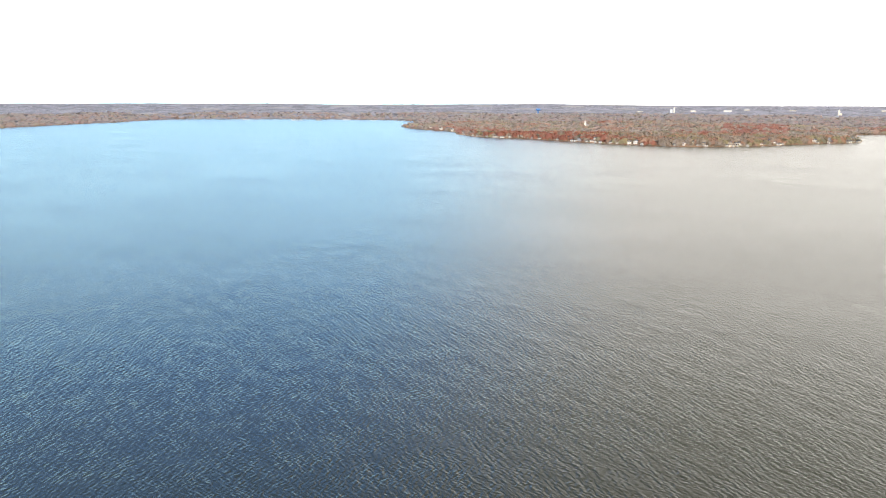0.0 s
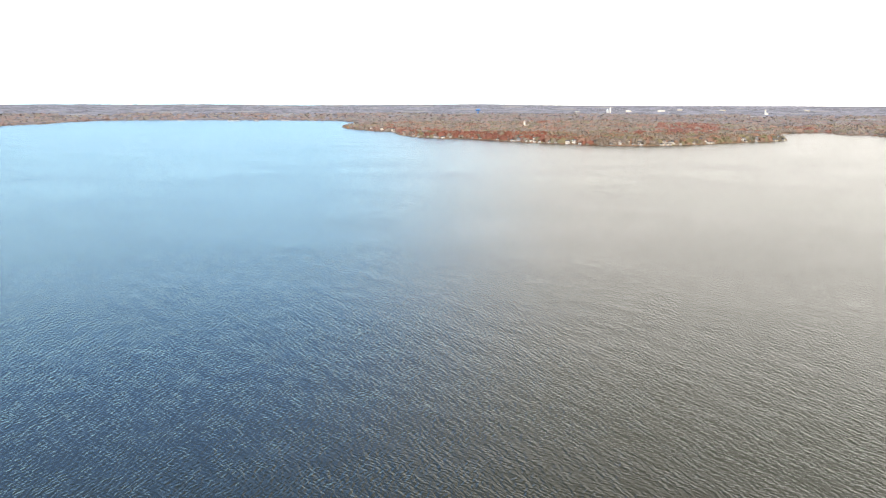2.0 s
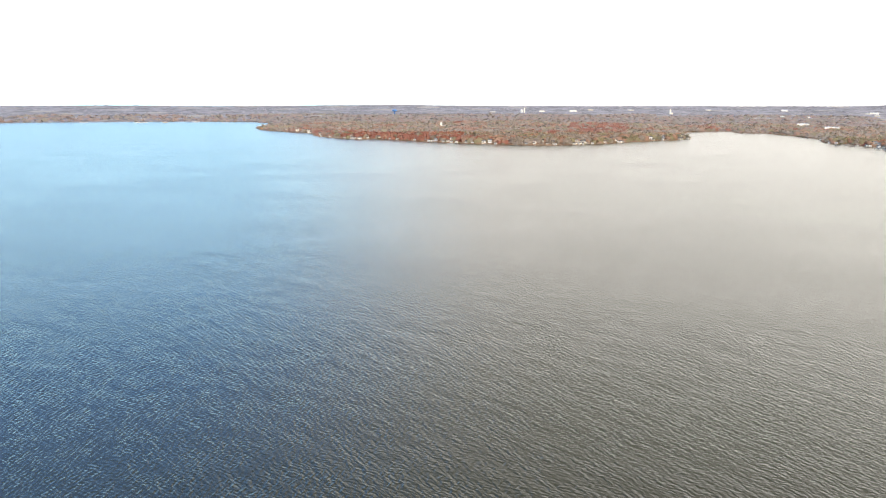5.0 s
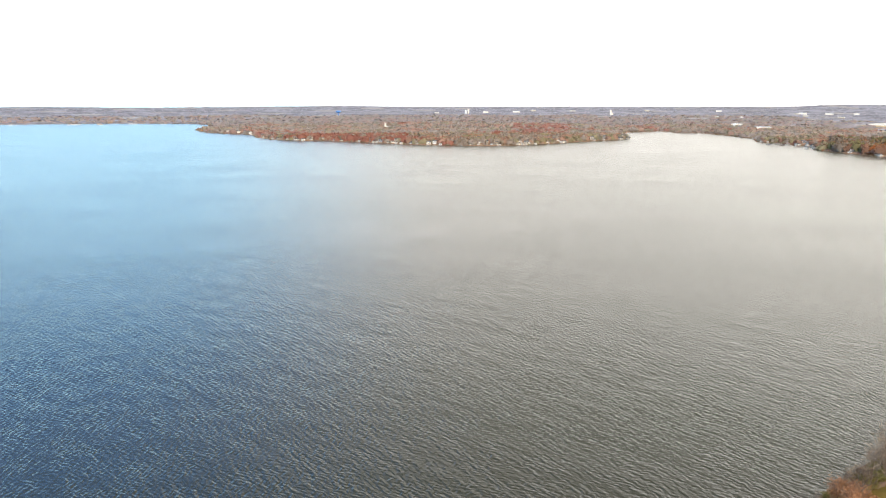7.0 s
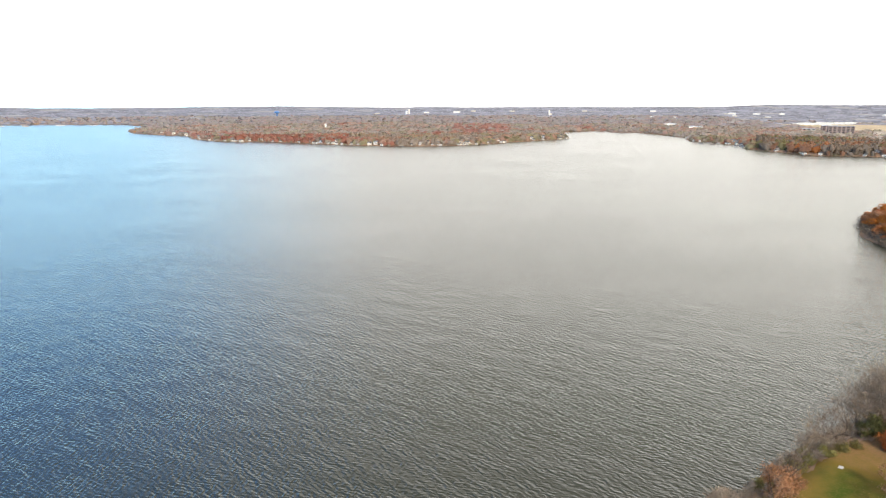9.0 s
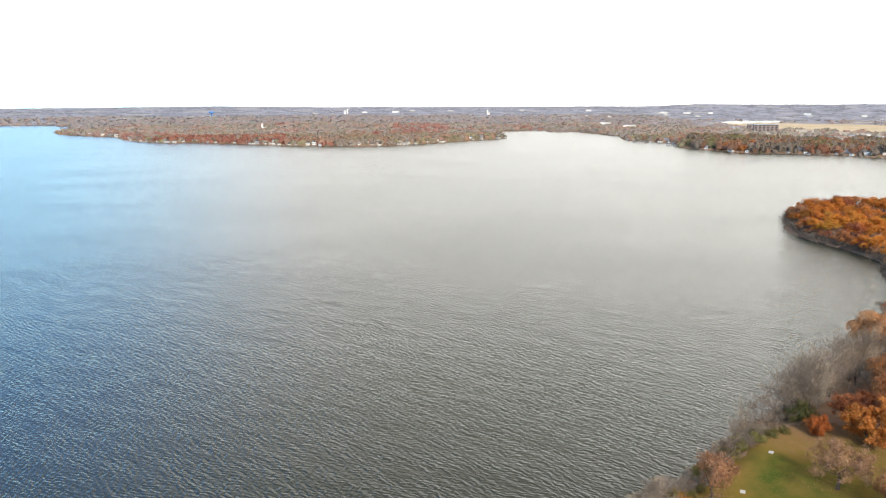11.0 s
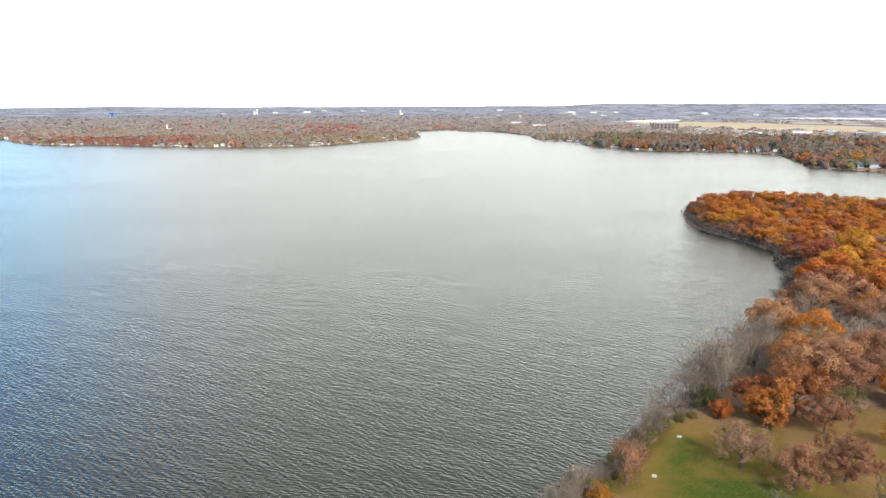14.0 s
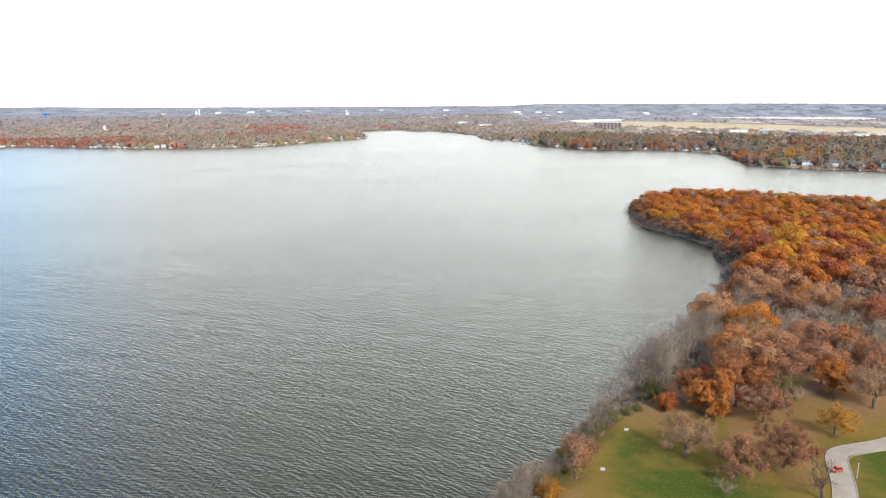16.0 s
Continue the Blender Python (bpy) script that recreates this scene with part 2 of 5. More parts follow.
# ---------------------------------------------------------------- plan of the shore
LAKE = [(-1700, -300), (-1750, 600), (-1500, 1500), (-1111, 2235), (-1054, 2476), (-1021, 2618), (-961, 2718), (-940, 2962), (-868, 3091), (-770, 3149),
        (-422, 3165), (-182, 3121), (31, 3043), (120, 2890), (110, 2560), (60, 2393), (73, 2212), (133, 2085), (190, 2004), (189, 1845), (218, 1730),
        (264, 1673), (323, 1641), (390, 1542), (432, 1475), (474, 1422), (520, 1389), (564, 1357), (613, 1342), (669, 1344), (735, 1361), (817, 1405)]
LAKE += [(894, 1433), (969, 1454), (1012, 1478), (1028, 1500), (1080, 1600), (1150, 1720), (1221, 1790), (1330, 1815), (1360, 1780), (1318, 1715),
         (1375, 1662), (1348, 1540), (1297, 1392), (1188, 1258), (1213, 1217), (1174, 1152), (1178, 1103), (1110, 1030), (1088, 970), (1080, 912)]
LAKE += [(1068, 861), (1082, 832), (1113, 806), (1147, 769), (1168, 724), (1165, 689), (1171, 650), (1100, 595), (1036, 537), (993, 511), (980, 476), (985, 439),
         (990, 405), (1011, 378), (1026, 338), (1040, 180), (960, -20), (820, -60), (720, 20), (672, 130), (650, 206), (642, 250), (628, 305), (608, 345)]
LAKE += [(565, 368), (510, 358), (463, 320), (440, 291), (431, 263), (421, 240), (413, 228), (387, 208), (357, 187), (340, 177), (319, 167), (277, 154), (252, 145),
         (223, 135), (191, 127), (158, 122), (145, 117), (136, 114), (120, 108), (110, 106), (60, 92), (20, 60), (-40, 10), (-120, -80), (-300, -300), (-900, -700)]


def polar(az, r):
    return (r * math.sin(radians(az)), r * math.cos(radians(az)))


POND_A = [polar(*p) for p in ((49.3, 3000), (51.5, 2950), (53.5, 3160), (55.2, 3420), (55.6, 3580), (53.5, 3600), (50.8, 3480))]
POND_B = [polar(*p) for p in ((59.5, 3850), (63.0, 3700), (66.0, 3650), (69.0, 3620), (71.5, 3750), (70.0, 4500), (66.0, 4350), (61.0, 4200))]
POND_C = [polar(*p) for p in ((47.8, 2720), (47.9, 2600), (49.0, 2470), (50.0, 2480), (49.6, 2620), (48.8, 2740))]
WATERS = [np.array(p, float) for p in (LAKE, POND_A, POND_B, POND_C)]


def inland(x, y):
    """Metres from the nearest shore, positive on land and negative on the water."""
    x, y = np.asarray(x, float), np.asarray(y, float)
    best, wet = np.full(x.shape, 1e12), np.zeros(x.shape, bool)
    for poly in WATERS:
        inside = np.zeros(x.shape, bool)
        for (ax, ay), (bx, by) in zip(poly, np.roll(poly, -1, axis=0)):
            dx, dy = bx - ax, by - ay
            k = np.clip(((x - ax) * dx + (y - ay) * dy) / (dx * dx + dy * dy), 0, 1)
            best = np.minimum(best, (x - ax - k * dx) ** 2 + (y - ay - k * dy) ** 2)
            if ay != by:
                inside ^= ((ay > y) != (by > y)) & (x < (bx - ax) * (y - ay) / (by - ay) + ax)
        wet |= inside
    d = np.sqrt(best)
    return np.where(wet, -d, d)


def wobble(x, y, size, seed=0.0):
    """Smooth noise between -1 and 1 with features of that size."""
    u, v = np.asarray(x, float) / size, np.asarray(y, float) / size
    s = seed * 1.7
    return (np.sin(2.1 * u + 1.3 * v + s) + np.sin(-1.4 * u + 2.3 * v + 2.1 * s + 1.0) + np.sin(3.3 * u - 0.7 * v + 0.6 * s) * 0.7 + np.sin(0.9 * u + 3.7 * v + 1.9 * s) * 0.7) / 3.4


def smooth(v):
    v = np.clip(v, 0, 1)
    return v * v * (3 - 2 * v)


def height(x, y, d=None):
    """The ground's height over the lake."""
    x, y = np.asarray(x, float), np.asarray(y, float)
    d = inland(x, y) if d is None else d
    d = d + wobble(x, y, 9, 3) * 1.2 + wobble(x, y, 45, 5) * np.clip((np.hypot(x, y) - 300) / 300, 0, 1) * 5
    r, az = np.hypot(x, y), np.degrees(np.arctan2(x, y))
    near = smooth((700 - r) / 100)
    bank = 4.0 * smooth(d / 13) * near + (1 - near) * 4.5 * smooth(d / 22)
    right = smooth((az - 44) / 5)
    rise = np.interp(r, [0, 1500, 2200, 3000, 4000, 4500, 4850, 6000], [0, 0, 2, 5, 19, 33, 43, 30]) * (1 - right) + right * np.interp(r, [0, 3500, 4000, 4500, 4850, 6000], [0, 0, 8, 34, 64, 45])
    hill = rise * (1 + 0.16 * wobble(x, y, 800, 2)) + smooth((d - 60) / 300) * (1 - near) * (1 - 0.85 * right) * (3.5 + 3.5 * wobble(x, y, 260, 1))
    land_h = bank + hill * smooth(d / 260) + 0.25 * wobble(x, y, 14, 8) * smooth(d / 25)
    return np.where(d > 0, land_h, np.maximum(-4.0, d * 0.18))


# ---------------------------------------------------------------- mesh helpers
def mesh(name, verts, faces, mats, index=None, shade=False, normals=None):
    """A mesh from arrays: verts (n, 3), faces (m, 3) or (m, 4), and a material index for each face."""
    verts, faces = np.asarray(verts, np.float32), np.asarray(faces, np.int32)
    me = bpy.data.meshes.new(name)
    me.vertices.add(len(verts))
    me.vertices.foreach_set("co", verts.ravel())
    me.loops.add(faces.size)
    me.loops.foreach_set("vertex_index", faces.ravel())
    me.polygons.add(len(faces))
    me.polygons.foreach_set("loop_start", np.arange(0, faces.size, faces.shape[1], dtype=np.int32))
    for m in mats:
        me.materials.append(m)
    if index is not None:
        me.polygons.foreach_set("material_index", np.asarray(index, np.int32))
    me.polygons.foreach_set("use_smooth", np.full(len(faces), shade))
    me.update(calc_edges=True)
    me.validate()
    if normals is not None:      # leaf clumps take the light as the rounded mass that they belong to
        me.polygons.foreach_set("use_smooth", np.full(len(me.polygons), True))
        me.normals_split_custom_set_from_vertices(np.asarray(normals, np.float32))
    return me


def grid_faces(rows, cols):
    i = np.arange(rows * cols).reshape(rows, cols)
    return np.stack([i[:-1, :-1], i[:-1, 1:], i[1:, 1:], i[1:, :-1]], -1).reshape(-1, 4)


def polar_sheet(name, azs, rs, lift, mats, keep=None):
    """A sheet over the ground on rays from the origin; keep(x, y) picks the cells."""
    A, R = np.meshgrid(np.radians(azs), rs, indexing="ij")
    x, y = R * np.sin(A), R * np.cos(A)
    f = grid_faces(len(azs), len(rs))
    v = np.stack([x, y, height(x, y) + lift], -1).reshape(-1, 3)
    if keep is not None:
        f = f[keep(v[f].mean(1)[:, 0], v[f].mean(1)[:, 1])]
        used = np.unique(f)
        back_to = np.zeros(len(v), int)
        back_to[used] = np.arange(len(used))
        v, f = v[used], back_to[f]
    return new(name, mesh(name, v, f, mats, shade=True))


# ---------------------------------------------------------------- ground and water
azs = np.concatenate([np.arange(-32, 82, 0.34), np.arange(82, 328, 4.0), [328.0]])
rs = np.concatenate([[0.01, 30.0], np.geomspace(60, 4880, 160), [5400.0]])
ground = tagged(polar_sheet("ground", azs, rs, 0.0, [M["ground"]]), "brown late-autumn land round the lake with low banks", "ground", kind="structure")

ring = np.radians(np.arange(0, 360, 5.0))
wv = [(0, 0, 0)] + [(5300 * math.sin(t), 5300 * math.cos(t), 0) for t in ring]
wf = [(0, 1 + (i + 1) % len(ring), 1 + i) for i in range(len(ring))]
water = tagged(new("water", mesh("water", wv, wf, [M["water"]])), "wind-rippled lake water reflecting blue sky and pale cloud", "lake", kind="structure")


# ---------------------------------------------------------------- trees with trunk, limbs and a crown of single leaf clumps
def tubes(segments, sides):
    """Tapered tubes for rows of (p, q, radius at p, radius at q)."""
    p, q = np.array([s[0] for s in segments]), np.array([s[1] for s in segments])
    ra, rb = np.array([s[2] for s in segments]), np.array([s[3] for s in segments])
    way = (q - p) / np.maximum(np.linalg.norm(q - p, axis=1, keepdims=True), 1e-6)
    side = np.cross(way, np.where(np.abs(way[:, 2:]) > 0.9, (1.0, 0.0, 0.0), (0.0, 0.0, 1.0)))
    side /= np.linalg.norm(side, axis=1, keepdims=True)
    up = np.cross(way, side)
    t = np.arange(sides) / sides * 2 * np.pi
    around = side[:, None] * np.cos(t)[None, :, None] + up[:, None] * np.sin(t)[None, :, None]
    v = np.concatenate([p[:, None] + around * ra[:, None, None], q[:, None] + around * rb[:, None, None]], 1)
    i = np.arange(sides)
    f = np.stack([i, (i + 1) % sides, sides + (i + 1) % sides, sides + i], -1)
    f = (f[None] + (np.arange(len(p)) * 2 * sides)[:, None, None]).reshape(-1, 4)
    return v.reshape(-1, 3), f


def cards(rng, centres, normals, size, jitter=0.6, long=1.5):
    """Bent leaf clumps: quads at the centres, facing about along the normals."""
    n = len(centres)
    nn = normals + rng.normal(0, jitter, (n, 3))
    nn *= np.where((nn * normals).sum(1, keepdims=True) < 0, -1.0, 1.0)
    nn /= np.linalg.norm(nn, axis=1, keepdims=True)
    a = np.cross(nn, rng.normal(0, 1, (n, 3)))
    a /= np.linalg.norm(a, axis=1, keepdims=True)
    b = np.cross(nn, a)
    s = size * rng.uniform(0.6, 1.3, (n, 1))
    k = rng.uniform(0.55, 1.0, (n, 4, 1))
    v = np.stack([centres - a * s * long * 0.5 * k[:, 0], centres - b * s * 0.5 * k[:, 1], centres + a * s * long * 0.5 * k[:, 2], centres + b * s * 0.5 * k[:, 3]], 1)
    return v.reshape(-1, 3), np.arange(4 * n).reshape(-1, 4)


def flakes(rng, centres, normals, size, jitter=0.5):
    """Small three-cornered leaf clumps at the centres, facing about along the normals."""
    n = len(centres)
    nn = normals + rng.normal(0, jitter, (n, 3))
    nn /= np.linalg.norm(nn, axis=1, keepdims=True)
    a = np.cross(nn, rng.normal(0, 1, (n, 3)))
    a /= np.linalg.norm(a, axis=1, keepdims=True)
    b = np.cross(nn, a)
    s = size * rng.uniform(0.6, 1.35, (n, 1))
    corners = []
    for k in range(3):
        t = 2.094 * k + rng.uniform(-0.45, 0.45, (n, 1))
        corners.append(centres + (a * np.cos(t) + b * np.sin(t)) * s * rng.uniform(0.5, 0.95, (n, 1)))
    return np.stack(corners, 1).reshape(-1, 3), np.arange(3 * n).reshape(-1, 3)


def rounded(normals, faces_per=4):
    """One normal for each vertex of the clumps."""
    nn = normals / np.maximum(np.linalg.norm(normals, axis=1, keepdims=True), 1e-6)
    return np.repeat(nn, faces_per, 0)


def part(name, verts, faces, mats, parent, label="", index=None, shade=False):
    """Links arrays as one mesh under a thing."""
    ob = new(name, mesh(name, verts, faces, mats, index, shade))
    ob.parent = parent
    return tagged(ob, label)


# ---------------------------------------------------------------- far woods: crowns of several lumps
def lump(rng):
    """An uneven closed mass of 24 faces, a little smaller than a unit crown."""
    rings = [(0.06, 0.16), (0.32, 0.32), (0.58, 0.26)]
    v = [(r * rng.uniform(0.75, 1.15) * math.cos(t), r * rng.uniform(0.75, 1.15) * math.sin(t), z + rng.uniform(-0.07, 0.07)) for z, r in rings for t in np.arange(6) / 6 * 6.283]
    v.append((0, 0, 0.76))
    f = []
    for k in range(2):
        for i in range(6):
            j = (i + 1) % 6
            f += [(k * 6 + i, k * 6 + j, k * 6 + 6 + j), (k * 6 + i, k * 6 + 6 + j, k * 6 + 6 + i)]
    f += [(12 + i, 12 + (i + 1) % 6, 18) for i in range(6)]
    return np.array(v), np.array(f)


def leafy_crown(rng, fine):
    """One unit tree (about 1 high and wide): leaf masses heaped round several lobes, down to the ground."""
    count, size = {2: (115, 0.115), 1: (46, 0.16), 0: (5, 0.30)}[fine]
    lobes = 8
    t, q = rng.uniform(0, 6.28, lobes), 0.30 * np.sqrt(rng.uniform(0.05, 1.0, lobes))
    at = np.stack([q * np.cos(t), q * np.sin(t), rng.uniform(0.35, 0.82, lobes) - 0.6 * q], -1)
    own = rng.integers(0, lobes, count)
    d = rng.normal(0, 1, (count, 3)) + (0, 0, 0.3)
    d /= np.linalg.norm(d, axis=1, keepdims=True)
    c = at[own] + d * rng.uniform(0.08, 0.20, (count, 1))
    low = rng.random(count) < 0.16
    c[low, 2] = rng.uniform(0.08, 0.3, low.sum())
    lv, lf = flakes(rng, c, d, size, 0.7)
    lv[:, 2] = np.clip(lv[:, 2], 0.0, 1.06)
    nn = np.repeat(d * 0.5 + (0, 0, 0.55) + rng.normal(0, 0.22, d.shape), 3, 0)
    if fine == 0:               # far off, normals are turned up so that no side shades dark
        nn = nn * 0.2 + (0, 0, 1)
    cv, cf = lump(rng)          # the closed inside of the crown
    return np.concatenate([lv, cv]), np.concatenate([lf, cf + len(lv)]), np.concatenate([nn, cv * 0.8 + (0, 0, 0.30)])


def bare_crown(rng, fine):
    """One unit leafless tree: an upright spray of thin blades, fanned out from the stem."""
    count = {2: 56, 1: 28, 0: 12}[int(fine)]
    t, lean = rng.uniform(0, 6.28, count), rng.uniform(0.05, 0.75, count)
    z0 = rng.uniform(0.0, 0.45, count)
    length = rng.uniform(0.35, 0.6, count)
    a = np.stack([0.06 * np.cos(t), 0.06 * np.sin(t), z0], -1)
    way = np.stack([np.sin(lean) * np.cos(t), np.sin(lean) * np.sin(t), np.cos(lean)], -1)
    b = a + way * length[:, None]
    b[:, 2] = np.minimum(b[:, 2], 1.0)
    wide = np.stack([-np.sin(t), np.cos(t), 0 * t], -1) * rng.uniform(0.03, 0.07, count)[:, None]
    v = np.stack([a - wide * 0.3, a + wide * 0.3, b + wide, b - wide], 1).reshape(-1, 3)
    i = np.arange(count) * 4
    f = np.concatenate([np.stack([i, i + 1, i + 2], -1), np.stack([i, i + 2, i + 3], -1)])
    nn = np.repeat(way * (1, 1, 0.3) + (0, 0, 0.7), 4, 0)
    return v, f, nn


SPECIES = ["rust", "brown", "orange", "gold", "red", "olive", "green", "grey"]


def joined_trees(name, places, tall, kind, fine, label, rng, palette="far_", wide=1.0):
    """One mesh of many far trees; kind holds an index into SPECIES for each."""
    vs, fs, ix, ns, base = [], [], [], [], 0
    crowns = [leafy_crown(rng, fine) for _ in range(6)] + [bare_crown(rng, fine) for _ in range(3)]
    pick = rng.integers(0, 6, len(places))
    bare = (kind == 7) & (rng.random(len(places)) < (0.35 if fine == 2 else 0.12))
    pick[bare] = 6 + rng.integers(0, 3, bare.sum())
    for c, (v, f, nn) in enumerate(crowns):
        rows = np.nonzero(pick == c)[0]
        if not len(rows):
            continue
        t = rng.uniform(0, 6.28, len(rows))
        h = tall[rows]
        w = h * rng.uniform(1.05, 1.55, len(rows)) * wide
        x = (v[None, :, 0] * np.cos(t)[:, None] - v[None, :, 1] * np.sin(t)[:, None]) * w[:, None] + places[rows, 0][:, None]
        y = (v[None, :, 0] * np.sin(t)[:, None] + v[None, :, 1] * np.cos(t)[:, None]) * w[:, None] + places[rows, 1][:, None]
        z = v[None, :, 2] * h[:, None] + places[rows, 2][:, None]
        vs.append(np.stack([x, y, z], -1).reshape(-1, 3))
        fs.append((f[None] + (np.arange(len(rows)) * len(v))[:, None, None]).reshape(-1, 3) + base)
        ix.append(np.repeat(kind[rows], len(f)))
        nx = nn[None, :, 0] * np.cos(t)[:, None] - nn[None, :, 1] * np.sin(t)[:, None]
        ny = nn[None, :, 0] * np.sin(t)[:, None] + nn[None, :, 1] * np.cos(t)[:, None]
        ns.append(np.stack([nx, ny, np.broadcast_to(nn[None, :, 2], nx.shape)], -1).reshape(-1, 3))
        base += len(rows) * len(v)
    mats = [M[palette + s] for s in SPECIES]
    ob = new(name, mesh(name, np.concatenate(vs), np.concatenate(fs), mats, np.concatenate(ix), normals=rounded(np.concatenate(ns), 1)))
    return tagged(ob, label, "woods", kind="stuff")


def scatter(rng, x0, x1, y0, y1, step):
    gx, gy = np.meshgrid(np.arange(x0, x1, step), np.arange(y0, y1, step), indexing="ij")
    x = gx.ravel() + rng.uniform(-0.48, 0.48, gx.size) * step
    y = gy.ravel() + rng.uniform(-0.48, 0.48, gx.size) * step
    return x, y


CLEARINGS = []     # (x, y, radius): house lots, and gaps toward the camera, filled in below


def in_marsh(x, y):
    az, r = np.degrees(np.arctan2(x, y)), np.hypot(x, y)
    az = az + 0.5 * wobble(x, y, 300, 4)
    front = np.interp(az, [49.0, 51.0, 54.0, 58.0, 63.0, 70.0, 84.0], [3000, 2700, 2470, 2330, 2230, 2120, 1990])
    backside = np.interp(az, [49.0, 54.0, 58.0, 62.0, 66.0, 84.0], [3000, 3010, 2980, 2820, 2640, 2420])
    return (az > 49.0) & (r > front + 25 * wobble(x, y, 60, 6)) & (r < backside + 40 * wobble(x, y, 120, 2))


def in_open(x, y):
    """Yards and low buildings behind the shore woods."""
    az, r = np.degrees(np.arctan2(x, y)), np.hypot(x, y)
    front = np.interp(az, [51, 53, 56, 60, 66, 75, 84], [2600, 1950, 1640, 1470, 1370, 1330, 1330])
    return (az > 51) & (r > front + 30 * wobble(x, y, 50, 2)) & (r < 2700)


def in_fields(x, y):
    """Pale open land between the far woods."""
    r = np.hypot(x, y)
    return (r > 2500) & (wobble(x, y * 0.8, 150, 11) > np.interp(r, [2500, 3300, 4800], [0.75, 0.62, 0.52])) & ~in_marsh(x, y)


def species(rng, x, y, az):
    """Tree colours in drifts."""
    u = 0.46 + 0.34 * wobble(x, y, 80, 7) + 0.24 * wobble(x, y, 40, 3) + rng.uniform(-0.13, 0.13, len(x))
    kind = np.full(len(x), 7)
    for k, lo, hi in ((1, 0.44, 0.55), (5, 0.55, 0.70), (7, 0.70, 0.78), (0, 0.78, 0.90), (3, 0.90, 0.96), (1, 0.96, 1.05), (2, 1.05, 1.10), (4, 1.10, 2.0)):
        kind[(u > lo) & (u <= hi)] = k
    kind[rng.random(len(x)) < 0.05] = 6
    red = wobble(x, y, 130, 21) > 0.36
    swap = red & (rng.random(len(x)) < 0.6)
    kind[swap] = rng.choice([4, 0, 1], swap.sum())
    r = np.hypot(x, y)
    # groves of one colour: azimuths, distances, kind, share
    for a0, a1, r0, r1, k, share in ((9.5, 17.3, 1450, 1780, 4, 0.75), (27.5, 29.2, 1390, 1530, 2, 0.7), (25.5, 29.8, 1800, 2500, 4, 0.55), (22.0, 24.5, 1700, 1900, 4, 0.4), (35.0, 37.0, 1900, 2400, 4, 0.5), (2.0, 7.0, 1700, 2100, 0, 0.5), (1.0, 9.5, 1500, 2100, 4, 0.40), (60.6, 63.0, 1080, 1230, 2, 0.65), (64.4, 67.0, 1120, 1300, 3, 0.75),
                                     (67.6, 69.0, 1130, 1280, 3, 0.5), (56.0, 60.0, 1300, 1500, 0, 0.5), (50.5, 52.5, 1350, 1500, 2, 0.4), (68.0, 80.0, 1050, 1500, 7, 0.55), (62.5, 66.0, 1250, 1500, 7, 0.5)):
        grove = (az > a0) & (az < a1) & (r > r0) & (r < r1) & (rng.random(len(x)) < share)
        kind[grove] = k
    return kind


def woods(name, label, az0, az1, r0, r1, step, tall, fine, seed, palette, wide=1.0, sink=0.3):
    rng = np.random.default_rng(seed)
    xs = [r * math.sin(radians(q)) for r in (r0, r1) for q in np.linspace(az0, az1, 9)]
    ys = [r * math.cos(radians(q)) for r in (r0, r1) for q in np.linspace(az0, az1, 9)]
    x, y = scatter(rng, min(xs), max(xs), min(ys), max(ys), step)
    az, r = np.degrees(np.arctan2(x, y)), np.hypot(x, y)
    edge = r + 130 * wobble(x, y, 170, 15) * np.clip((r - 1600) / 300, 0, 1)       # uneven borders between the stands, which also break up the steps in painted haze
    ok = (az > az0) & (az < az1) & (edge > r0) & (edge <= r1) & (r < 4880)
    x, y = x[ok], y[ok]
    d = inland(x, y)
    shy = (np.degrees(np.arctan2(x, y)) > 48) & (np.hypot(x, y) > 2700) & (np.hypot(x, y) < 3420) & (wobble(x, y, 70, 17) < 0.35)
    ok = (d > 3) & ~shy & ~in_marsh(x, y) & ~in_fields(x, y) & (~in_open(x, y) | (wobble(x, y, 40, 13) + rng.uniform(-0.3, 0.3, len(x)) > 0.12))
    x, y, d = x[ok], y[ok], d[ok]
    for cx, cy, cr in CLEARINGS:
        ok = np.hypot(x - cx, y - cy) > cr
        x, y, d = x[ok], y[ok], d[ok]
    kind = species(rng, x, y, np.degrees(np.arctan2(x, y)))
    h = tall * (0.55 + 0.45 * smooth(d / 14)) * rng.uniform(0.72, 1.25, len(x)) * (1 + 0.15 * wobble(x, y, 120, 9))
    z = height(x, y) - h * sink
    return joined_trees(name, np.stack([x, y, z], -1), h, kind, fine, label, rng, palette, wide)

# ---------------------------------------------------------------- lots, large buildings and docks of the plan
SHORE_HOUSES = [(163, 2068, 0), (216, 2173, 2), (208, 1722, 4), (258, 1690, 1), (272, 1665, 0), (288, 1720, 3), (339, 1580, 2), (354, 1520, 0), (433, 1645, 6), (415, 1525, 3), (432, 1492, 2),
                (502, 1617, 1), (463, 1456, 4), (489, 1424, 0), (502, 1421, 0), (532, 1535, 6), (556, 1560, 0), (538, 1403, 4), (596, 1519, 2), (608, 1495, 1), (580, 1372, 2), (632, 1504, 3), (599, 1380, 0),
                (615, 1362, 4), (675, 1433, 3), (667, 1364, 1), (680, 1358, 6), (668, 1390, 4), (737, 1374, 2), (753, 1403, 3), (821, 1454, 5), (935, 1470, 3), (983, 1521, 0), (1012, 1525, 2), (975, 1468, 4)]
